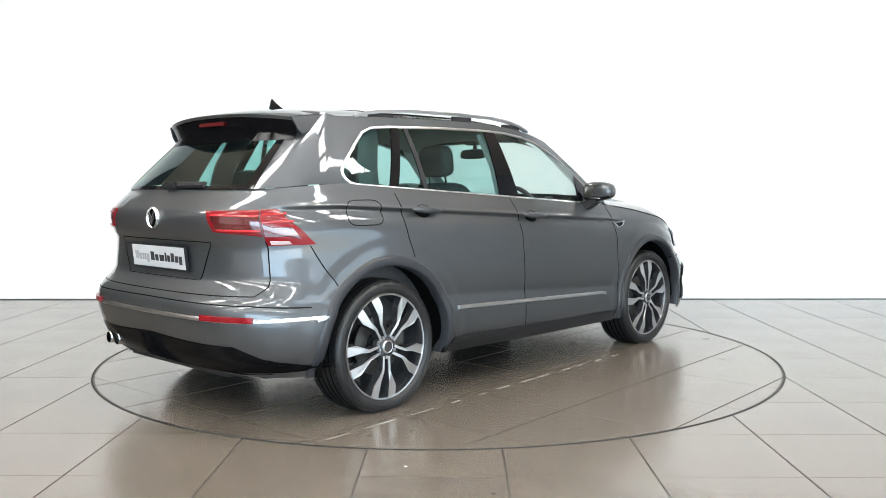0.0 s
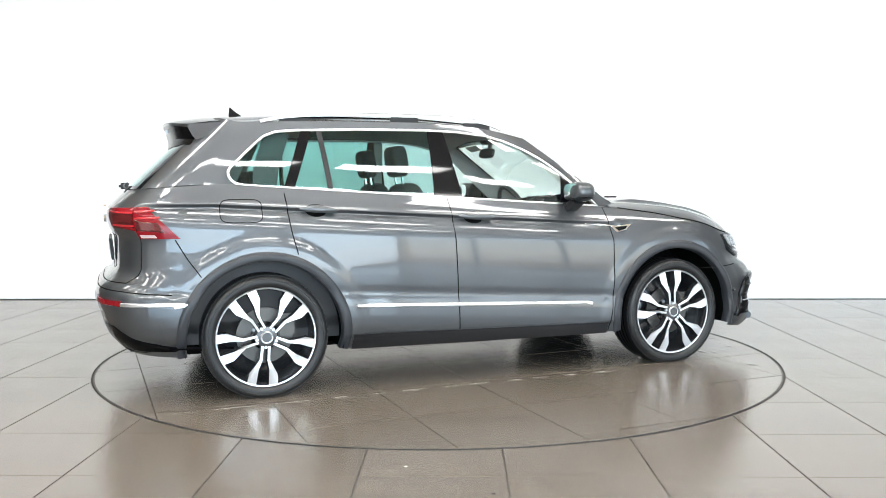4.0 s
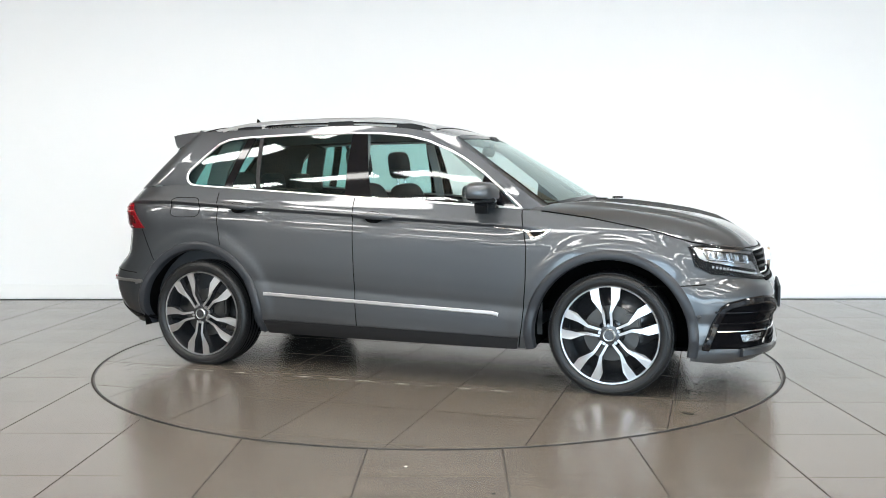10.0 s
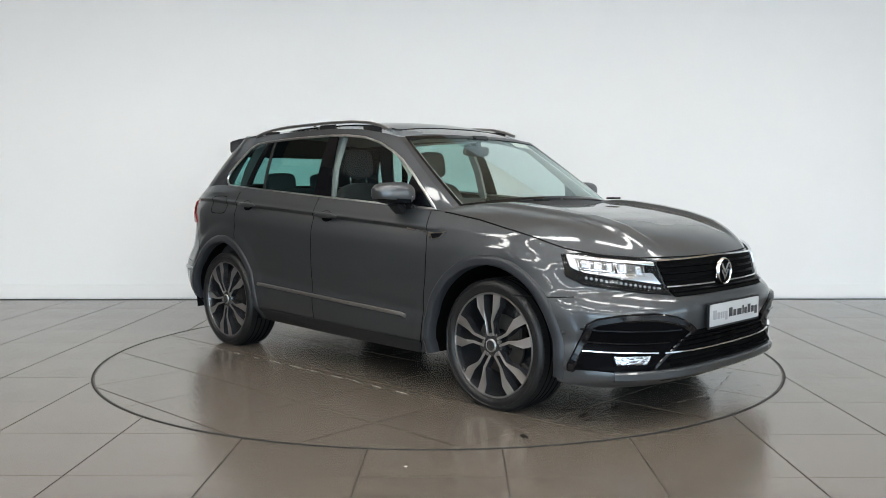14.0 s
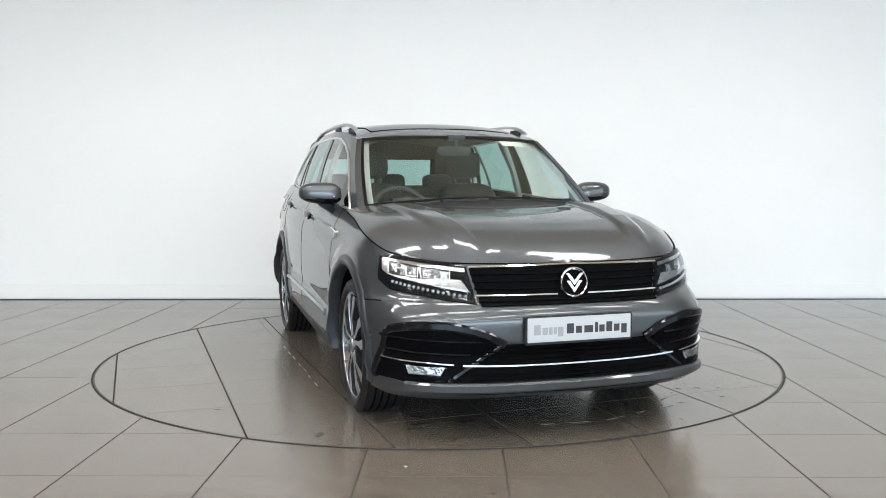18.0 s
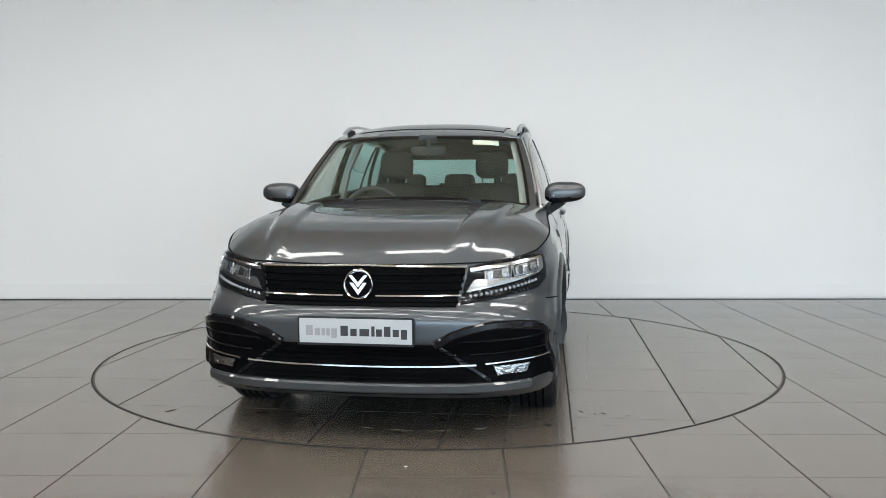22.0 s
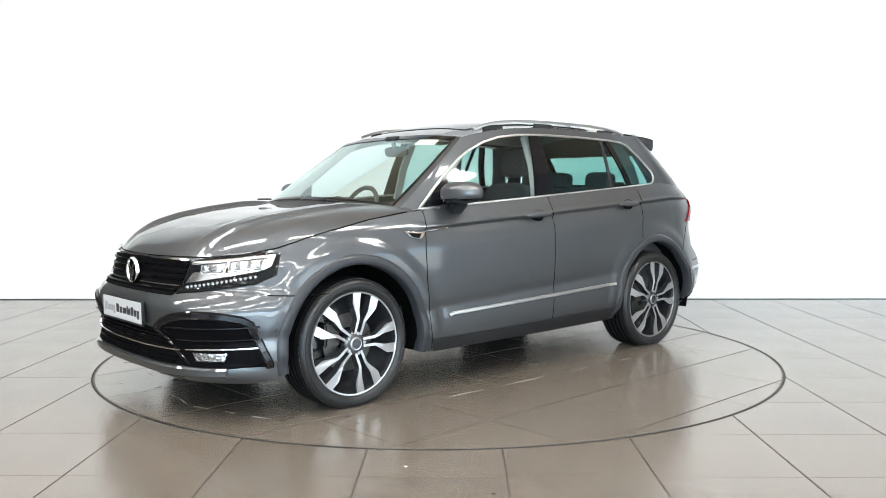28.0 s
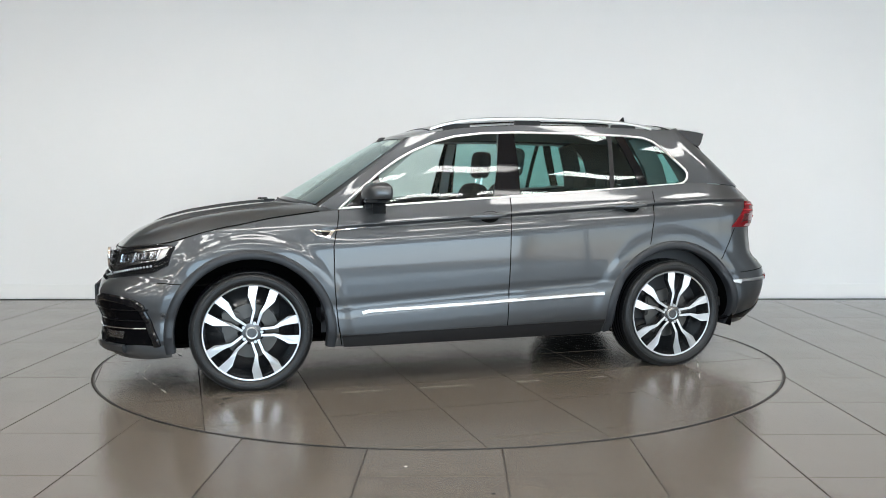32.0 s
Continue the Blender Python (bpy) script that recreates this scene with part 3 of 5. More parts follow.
# ---- patches that follow the body
def patch(poly, lift=0.004, step=0.02, depth=0.010, cols=17, whole=False):
    """A sheet over the lower body inside a polygon of (u, z) corners, with its edges turned back into the body."""
    bm = bmesh.new()
    zs = sorted({round(z, 5) for _, z in poly})
    z0, z1 = zs[0], zs[-1]
    levels = sorted(set([round(float(v), 5) for v in list(np.linspace(z0, z1, max(2, int((z1 - z0) / step) + 1))) + zs]))
    top, back = [], []
    for z in levels:
        hits = []
        zq = min(max(z, z0 + 1e-4), z1 - 1e-4)
        for k in range(len(poly)):
            (ua, za), (ub, zb) = poly[k - 1], poly[k]
            if (za > zq) != (zb > zq):
                hits.append(ua + (ub - ua) * (zq - za) / (zb - za))
        a, b = min(hits), max(hits)
        us = [a + (b - a) * t for t in np.linspace(0, 1, cols)]
        top.append([low(u, z) + low_n(u, z) * lift for u in us])
        back.append([low(u, z) + low_n(u, z) * (lift - depth) for u in us])
    T, B = np.array(top), np.array(back)
    add_grid(bm, T, None, whole)
    for edge in ((T[0], B[0]), (T[-1], B[-1]), (T[:, 0], B[:, 0]), (T[:, -1], B[:, -1])):
        if whole and np.abs(edge[0][:, 1]).max() < 0.004:
            continue
        add_grid(bm, np.array(edge), None, whole)
    return weld(bm, 0.0004)


def F(y, z):
    return (u_front(y, z), z)


def R(y, z):
    return (u_rear(y, z), z)


def at_x(x, z):
    lo, hi = (2.0, 3.0) if x > 0 else (0.0, 1.0)
    if X0R <= x <= X0F:
        return (u_at_x(x), z)
    for _ in range(26):
        m_ = (lo + hi) / 2
        lo, hi = (m_, hi) if low(m_, z)[0] < x else (lo, m_)
    return (lo, z)


def mirrored(bm):
    for v in bm.verts:
        v.co.y = -v.co.y
    return bm


def both_sides(name, make, mat, parent=car, label="", angle=35):
    out = []
    for s in (1, -1):
        bm = make()
        if s < 0:
            mirrored(bm)
        out.append(part(name, bm, mat, parent, label, angle=angle))
    return out


def line_on(uz, w, h, lift=0.0):
    """A bar along (u, z) points on the lower body."""
    bm = bmesh.new()
    return sweep(bm, [low(u, z) + low_n(u, z) * lift for u, z in uz], w, h, [low_n(u, z) for u, z in uz])


def rounded(pts, times=2):
    """The same line with its corners eased."""
    for _ in range(times):
        out = [pts[0]]
        for a, b in zip(pts[:-1], pts[1:]):
            out += [(a[0] * .75 + b[0] * .25, a[1] * .75 + b[1] * .25), (a[0] * .25 + b[0] * .75, a[1] * .25 + b[1] * .75)]
        pts = out + [pts[-1]]
    return pts


def dense(pts, step=0.03):
    out = []
    for (a, b), (c, d) in zip(pts[:-1], pts[1:]):
        n = max(1, int(math.hypot(c - a, d - b) / step))
        out += [(a + (c - a) * k / n, b + (d - b) * k / n) for k in range(n)]
    return out + [pts[-1]]


X = u_at_x
# seams between the panels
seams = [
    dense([(X(-1.18), z) for z in (.80, .9, 1.0, 1.14)]), dense([(X(-.2), z) for z in (.30, .6, .9, 1.108)]),
    dense([(X(.87), z) for z in (.25, .4, .6, .8, 1.04)]),
    dense([(2.28, .640), (2.12, .630), (2.03, .628)]),
    dense([at_x(-1.80, .894), at_x(-1.74, .79), at_x(-1.672, .69)]),
    dense([(0.55, .92), (0.55, .70), (0.50, .66), (0.0, .655)]),
]
for s in seams:
    both_sides("seam", lambda: line_on(s, 0.006, 0.003, 0.0), M_CAVITY, car, "dark panel gap")

# ---- upper body
SIDE_XB = [(-1.65, .742, 1.190), (-1.47, .755, 1.190), (-.8, .793, 1.147), (0, .807, 1.098), (.5, .795, 1.067), (.85, .772, 1.045), (.99, .752, 1.032)]
SIDE_XT = [(-1.42, .592, 1.552), (-1.3, .600, 1.556), (-.8, .627, 1.566), (-.3, .642, 1.566), (.05, .642, 1.543), (.25, .635, 1.510), (.37, .625, 1.480)]
SB, ST = np.array(SIDE_XB), np.array(SIDE_XT)
SILL_Y, SILL_Z = table(SB[:, :2], 0.06), table(SB[:, [0, 2]], 0.03)
EDGE_Y, EDGE_Z = table(ST[:, :2], 0.06), table(ST[:, [0, 2]], 0.035)
ROOF_Z = table([(-1.75, 1.585), (-1.6, 1.600), (-1.2, 1.625), (-.8, 1.636), (-.3, 1.628), (0, 1.608), (.2, 1.569), (.35, 1.530), (.5, 1.48)], 0.05)


NG = 3.4


def g_bot(u):
    if u < 1:
        f = (1 - u) * math.pi / 2
        return np.array((SB[0, 0] + (-2.035 - SB[0, 0]) * math.sin(f) ** (2 / NG), float(SILL_Y(SB[0, 0])) * math.cos(f) ** (2 / NG), 1.165 + (float(SILL_Z(SB[0, 0])) - 1.165) * u ** 3))
    if u <= 2:
        x = SB[0, 0] + (SB[-1, 0] - SB[0, 0]) * (u - 1)
        return np.array((x, SILL_Y(x), SILL_Z(x)))
    y = float(SILL_Y(SB[-1, 0])) * (3 - u)
    return np.array((1.155 + (SB[-1, 0] - 1.155) * (3 - u) ** 2.2, y, 1.082 + (float(SILL_Z(SB[-1, 0])) - 1.082) * (3 - u) ** 2))


def g_top(u):
    if u < 1:
        f = (1 - u) * math.pi / 2
        return np.array((ST[0, 0] + (-1.57 - ST[0, 0]) * math.sin(f) ** (2 / NG), float(EDGE_Y(ST[0, 0])) * math.cos(f) ** (2 / NG), 1.580 + (float(EDGE_Z(ST[0, 0])) - 1.580) * u ** 3))
    if u <= 2:
        x = ST[0, 0] + (ST[-1, 0] - ST[0, 0]) * (u - 1)
        return np.array((x, EDGE_Y(x), EDGE_Z(x)))
    y = float(EDGE_Y(ST[-1, 0])) * (3 - u)
    x = 0.42 + (ST[-1, 0] - 0.42) * (3 - u) ** 2.2
    return np.array((x, y, 1.505 + (float(EDGE_Z(ST[-1, 0])) - 1.505) * (3 - u) ** 2.2))


def u_back(share):
    """u on the rear glass at this share of the half width."""
    return 1 - 2 / math.pi * math.acos(min(1, share) ** (NG / 2))


def green(u, v):
    """A point of the glasshouse, v 0 to 1 from sill to roof edge, bowed slightly outward."""
    a, b = g_bot(u), g_top(u)
    p = a + (b - a) * v
    k = 0.030 * 4 * v * (1 - v)
    if u < 1:
        q = u ** 2
        return p + np.array((-k * 0.5 * (1 - q), k * 0.6 * q, 0))
    if u <= 2:
        return p + np.array((0, k * 0.6, 0))
    q = (3 - u) ** 4
    return p + np.array((k * 0.2 * (1 - q), k * 0.6 * q, k * 0.15 * (1 - q)))


# side windows: outlines in (x, z)
WIN_ALL = [(-1.490, 1.285), (-1.502, 1.260), (-1.500, 1.237), (-1.488, 1.215), (-1.462, 1.196), (-1.42, 1.182), (-1.2, 1.165), (-.212, 1.111), (.836, 1.047), (.70, 1.165), (.58, 1.263), (.46, 1.345), (.367, 1.395), (.22, 1.455),
           (.085, 1.490), (-.10, 1.511), (-.33, 1.518), (-.7, 1.516), (-1.10, 1.505), (-1.22, 1.494), (-1.29, 1.468), (-1.38, 1.390)]


def green_side(x, z):
    """The point of the side glass plane at x, z."""
    u, v = 1 + (x - SB[0, 0]) / (SB[-1, 0] - SB[0, 0]), 0.3
    for _ in range(12):
        p = green(min(max(u, 1.0), 2.0), v)
        du = (x - p[0]) / 2.6
        dv = (z - p[2]) / 0.45
        u, v = min(max(u + du, 1.0), 2.0), min(max(v + dv, 0), 1)
    return green(u, v)


UG = sorted(set([round(v, 4) for v in list(np.linspace(0, 1, 33)) + list(1 - np.linspace(0, .3, 22)[1:] ** 2) + list(np.linspace(1, 2, 161)) + list(np.linspace(2, 3, 33)) + [round(u_back(.82), 4), 2.07]]))
VG = np.linspace(0, 1, 33)
GREEN = np.array([[green(u, v) for v in VG] for u in UG])
RG_U, WS_U = round(u_back(.82), 4), 2.07
RG_V = 0.625


def green_face(i, j):
    u = (UG[i] + UG[i + 1]) / 2
    c = (GREEN[i, j] + GREEN[i + 1, j + 1]) / 2
    if u < RG_U:
        return "rear_window" if j < int(RG_V * 32) else "frame"
    if u > WS_U:
        return "windscreen" if 1 <= j else "frame"
    if 1 <= u <= 2 and inside(c[0], c[2], WIN_ALL):
        return "side"
    return "frame"


bm = bmesh.new()
add_grid(bm, GREEN, lambda i, j: green_face(i, j) == "frame", True)
part("roof_frame", weld(bm), M_PAINT, car, "painted pillars and roof frame", angle=50)
bm = bmesh.new()
add_grid(bm, GREEN, lambda i, j: green_face(i, j) == "windscreen", True)
windscreen = part("windscreen", weld(bm), G_FRONT, car, "greenish windscreen glass", angle=60)
bm = bmesh.new()
add_grid(bm, GREEN, lambda i, j: green_face(i, j) == "rear_window", True)
rear_window = part("rear_window", weld(bm), G_SIDE, tailgate, "dark tinted rear window", angle=60)
def pane_of(i, j):
    if green_face(i, j) != "side":
        return ""
    p = (GREEN[i, j] + GREEN[i + 1, j + 1]) / 2
    if p[0] > -0.21 - 0.10 * (p[2] - 1.11):
        return "front"
    return "rear" if p[0] > -1.17 + 0.375 * (p[2] - 1.166) else "quarter"


windows = []
for k, s in enumerate((1, -1)):
    for pane, owner in (("front", front_doors[k]), ("rear", rear_doors[k]), ("quarter", rear_quarters[k])):
        bm = bmesh.new()
        add_grid(bm, GREEN * np.array((1, s, 1)), lambda i, j: pane_of(i, j) == pane)
        windows.append(part("side_window", bm, G_DOOR if pane == "front" else G_SIDE, owner, "lightly tinted side glass" if pane == "front" else "dark tinted side glass", angle=60))
for g in (windscreen, rear_window, *windows):
    g.visible_shadow = False

# roof: from the roof edge to the middle
rows = []
for u in UG:
    e = green(u, 1.0)
    cx = min(max(e[0], -1.57), 0.44)
    if u < 1:
        cx = -1.57 + 0.14 * u
    if u > 2:
        cx = 0.43 - 0.06 * (3 - u)
    row = []
    for t in np.linspace(0, 1, 13):
        x = e[0] + (cx - e[0]) * t
        y = e[1] * (1 - t)
        zc = float(ROOF_Z(x))
        w = float(EDGE_Y(x))
        edge = float(EDGE_Z(x))
        zr = zc - (zc - edge) * min(1, abs(y) / w) ** 2.6
        row.append((x, y, e[2] + (zr - e[2]) * min(1, t * 5)))
    rows.append(row)
bm = bmesh.new()
add_grid(bm, np.array(rows), None, True)
part("roof", weld(bm, 0.002), M_PAINT, car, "painted roof skin", angle=60)

# bonnet: one front curve all along the grille edge, rolling down to the wings at the sides
HC = table([(.9, 1.098), (1.17, 1.092), (1.4, 1.079), (1.6, 1.055), (1.8, 1.022), (1.95, .980), (2.05, .935), (2.12, .885), (2.17, .822)], 0.025)
ub = [u for u in np.linspace(X(0.92), 2, 24)] + [u for u in np.linspace(2.03, 3.0, 40)]
EDGE = np.array([low(u, z_top(u)) for u in list(np.linspace(X(0.9), 2, 30)) + list(np.linspace(2.01, 3.0, 120))])
FRONT = EDGE[EDGE[:, 0] > 1.46][::-1]     # from the middle outward


def bonnet_z(x, y):
    xe, ze = np.interp(y, FRONT[:, 1], FRONT[:, 0]), np.interp(y, FRONT[:, 1], FRONT[:, 2])
    yw, zs = np.interp(x, EDGE[:, 0], EDGE[:, 1]), np.interp(x, EDGE[:, 0], EDGE[:, 2])
    zf = ze + float(HC(2.158 - max(xe - x, 0))) - float(HC(2.158))
    d = min(1, max(0, yw - y) / 0.78)
    zc = zs + (float(HC(x)) - zs) * (1 - (1 - d) ** 4.6)
    k = 0.020
    h = max(k - abs(zf - zc), 0) / k
    z = min(zf, zc) - h * h * k / 4 + 0.003
    y1, y2 = np.interp(x, [1.0, 1.5, 2.1], [.50, .46, .40]), np.interp(x, [1.0, 1.5, 2.0], [.66, .60, .52])
    fade = min(1, max(0, (2.14 - x) / 0.25)) * min(1, max(0, (x - 1.0) / 0.2))
    return z + 0.022 * fade * (math.tanh((y - y1) / 0.008) - math.tanh((y - y2) / 0.014)) * 0.5


rows = []
for k, u in enumerate(ub):
    e = low(u, z_top(u))
    t0 = k / (len(ub) - 1)
    cx = 1.13 + (2.158 - 1.13) * t0 ** 0.92
    row = []
    for t in np.linspace(0, 1, 131):
        x, y = e[0] + (cx - e[0]) * t, e[1] * (1 - t)
        row.append((x, y, e[2] + 0.001 if t == 0 else bonnet_z(x, y)))
    rows.append(row)
bm = bmesh.new()
add_grid(bm, np.array(rows), None, True)
part("bonnet", weld(bm, 0.002), M_PAINT, car, "painted bonnet with two raised creases", angle=60)

both_sides("seam", lambda: line_on([(u, z_top(u) + .001) for u in list(np.linspace(X(0.98), 2, 24)) + list(np.linspace(2.02, 3.0, 60))], 0.006, 0.006, 0.0015), M_CAVITY, car, "dark bonnet gap")

# cowl between bonnet and windscreen
bm = bmesh.new()
rows = [[green(u, 0.035) + np.array((0, 0, 0.002)), g_bot(u) + np.array((.03, 0, -.004)), g_bot(u) + np.array((.14, 0, -.035))] for u in np.linspace(2.0, 3, 25)]
add_grid(bm, np.array(rows), None, True)
part("cowl", weld(bm), M_BLACK, car, "black wiper cowl")

# chrome line round the side windows
for s in (1, -1):
    pts, ups = [], []
    for (a, b), (c, d) in zip(WIN_ALL, WIN_ALL[1:] + WIN_ALL[:1]):
        n = max(1, int(math.hypot(c - a, d - b) / 0.03))
        for k in range(n):
            p = green_side(a + (c - a) * k / n, b + (d - b) * k / n)
            pts.append((p[0], s * (p[1] + 0.003), p[2]))
            ups.append((0, s, 0.3))
    bm = bmesh.new()
    sweep(bm, pts, 0.014, 0.011, ups, True)
    part("window_trim", bm, M_TRIM, car, "chrome window surround")


def on_glass(poly, lift, t=0.006):
    """A flat piece over the side glass with (x, z) corners, resampled along its height."""
    bm = bmesh.new()
    (a, b, c, d) = poly   # bottom rear, bottom front, top front, top rear
    rows = []
    for k in np.linspace(0, 1, 12):
        l = np.array(a) + (np.array(d) - np.array(a)) * k
        r = np.array(b) + (np.array(c) - np.array(b)) * k
        rows.append([green_side(*(l + (r - l) * q)) + np.array((0, lift, 0)) for q in (0, .5, 1)])
    add_grid(bm, np.array(rows))
    r = bmesh.ops.extrude_edge_only(bm, edges=[e for e in bm.edges if len(e.link_faces) == 1])
    for v in r["geom"]:
        if isinstance(v, bmesh.types.BMVert):
            v.co.y -= t + lift
    return bm


# black pillars between the panes
both_sides("pillar", lambda: on_glass([(-.30, 1.118), (-.12, 1.106), (-.20, 1.510), (-.30, 1.515)], 0.004), M_GLOSSBLACK, car, "gloss black centre pillar")
both_sides("pillar", lambda: on_glass([(-1.20, 1.168), (-1.14, 1.164), (-1.015, 1.500), (-1.075, 1.503)], 0.004), M_GLOSSBLACK, car, "gloss black rear pillar")
both_sides("window_divider", lambda: on_glass([(-.945, 1.156), (-.915, 1.154), (-.955, 1.508), (-.985, 1.508)], 0.003), M_BLACK, car, "black window divider")

# wheel openings: trim and liner
for ax in (AX_R, AX_F):
    for s in (1, -1):
        bm = bmesh.new()
        a0, a1 = (-12, 192)
        rows = []
        for a in np.linspace(a0, a1, 61):
            ca, sa = math.cos(radians(a)), math.sin(radians(a))
            row = []
            for r, o in ((.428, -.05), (.431, .006), (.437, .012), (.466, .011), (.480, .008), (.485, .000)):
                x, z = ax + r * ca, AX_Z + r * sa
                row.append((x, z, o))
            rows.append(row)
        P = []
        for row in rows:
            q = []
            for x, z, o in row:
                zc_ = max(z, 0.24)
                y = low(at_x(x, zc_)[0], zc_)[1]
                q.append((x, s * (y + o), z))
            P.append(q)
        add_grid(bm, np.array(P))
        part("arch_trim", bm, M_ARCH, car, "dark grey wheel arch trim", angle=60)
        bm = bmesh.new()
        lathe(bm, [(.445, s * .88), (.445, s * .50), (.02, s * .50)], 40, "y", -12, 192, (ax, 0, AX_Z))
        part("wheel_liner", bm, M_CAVITY, car, "black wheel housing")

# black sill, moulding, underside
both_sides("sill", lambda: patch([(X(-.86), .235), (X(.86), .235), (X(.86), .305), (X(-.86), .330)], 0.004, 0.015), M_BLACK, car, "black plastic sill")
both_sides("moulding", lambda: line_on(dense([(X(-.845), .497), (X(.68), .441), (X(.72), .432)], 0.02), 0.022, 0.014, 0.004), M_SILVER, car, "slim chrome door moulding")
bm = bmesh.new()
add_box(bm, -1.90, 1.98, -.60, .60, .222, .245)
add_box(bm, -.82, .84, -.80, .80, .228, .246)
part("underbody", bm, M_CAVITY, car, "black underbody", smooth=False)


# ---- nose
grille = part("grille", patch([F(0, .632), F(.455, .632), F(.490, .800), F(0, .803)], 0.007, 0.02, 0.012, whole=True), M_CAVITY, car, "black front grille")
for z0, y0, z1, y1, h in ((.800, .49, .806, 0, .014), (.674, .466, .674, .078, .011)):
    pts = [F(y0 + (y1 - y0) * k / 24, z0 + (z1 - z0) * k / 24) for k in range(25)]
    P = [tuple(low(*p) + low_n(*p) * .012) for p in pts]
    N = [tuple(low_n(*p)) for p in pts]
    for s in (1, -1):
        bm = bmesh.new()
        sweep(bm, [(p[0], s * p[1], p[2]) for p in P], h, .016, [(n[0], s * n[1], n[2]) for n in N])
        part("grille_strip", bm, M_CHROME, grille, "chrome grille strip")
for z in (.648, .708, .742, .775):
    bm = bmesh.new()
    w = .46 + (z - .64) * .18
    pts = [F(w * (1 - k / 20), z) for k in range(21)]
    P = [low(*p) + low_n(*p) * .010 for p in pts]
    P = [tuple(p) for p in P] + [(p[0], -p[1], p[2]) for p in P[-2::-1]]
    N = [tuple(low_n(*p)) for p in pts]
    N = N + [(n[0], -n[1], n[2]) for n in N[-2::-1]]
    sweep(bm, P, .016, .014, N)
    part("slat", bm, M_SLAT, grille)
for y0, y1, z0, z1 in ((-.41, -.33, .700, .720), (-.22, -.18, .702, .712), (.20, .26, .690, .696), (.30, .36, .690, .696)):
    bm = bmesh.new()
    add_box(bm, 2.10, 2.19 - .18 * max(abs(y0), abs(y1)) ** 1.6, y0, y1, z0, z1, .003)
    part("grille_accent", bm, M_SILVER, grille, "small silver bar")


def emblem(x, z, r, front, parent):
    """A plain round chrome emblem: ring, dark field, two stacked chevrons."""
    s = 1 if front else -1
    bm = bmesh.new()
    prof = [(r * .84, .004), (r * .86, .012), (r * .92, .016), (r * .97, .012), (r, .0), (.0005, .0)]
    rows = []
    for k in range(48):
        a = 2 * math.pi * k / 48
        rows.append([(x + s * o, q * math.cos(a), z + q * math.sin(a)) for q, o in prof])
    rows.append(rows[0])
    add_grid(bm, np.array(rows))
    em = part("emblem", weld(bm), M_CHROME, parent, "round chrome emblem")
    bm = bmesh.new()
    poly = [(.82 * r * math.cos(2 * math.pi * k / 32), .82 * r * math.sin(2 * math.pi * k / 32)) for k in range(32)]
    prism(bm, poly, .005, lambda a, b, d: (x + s * d, a, z + b))
    part("field", bm, M_POD, em, "dark emblem field", smooth=False)
    for dz in (.22, -.26):
        bm = bmesh.new()
        w = .62 if dz > 0 else .56
        p = [(-w * r, (dz + .38) * r), (-(w - .24) * r, (dz + .38) * r), (0, (dz - .08) * r), ((w - .24) * r, (dz + .38) * r), (w * r, (dz + .38) * r), (0, (dz - .40) * r)]
        prism(bm, p, .014, lambda a, b, d: (x + s * d, a, z + b))
        part("chevron", bm, M_CHROME, em, smooth=False)
    return em


emblem(2.204, .730, .072, True, grille)

# head lamps
HL = [F(.472, .640), F(.600, .655), at_x(1.905, .690), at_x(1.815, .735), at_x(1.775, .840), at_x(1.86, .848), F(.60, .826), F(.500, .802)]


def lamp_bar(pts, w, h, lift):
    bm = bmesh.new()
    q = dense(pts, 0.02)
    return sweep(bm, [low(*p) + low_n(*p) * lift for p in q], w, h, [low_n(*p) for p in q])


def mix(a, b, t):
    return (a[0] + (b[0] - a[0]) * t, a[1] + (b[1] - a[1]) * t)


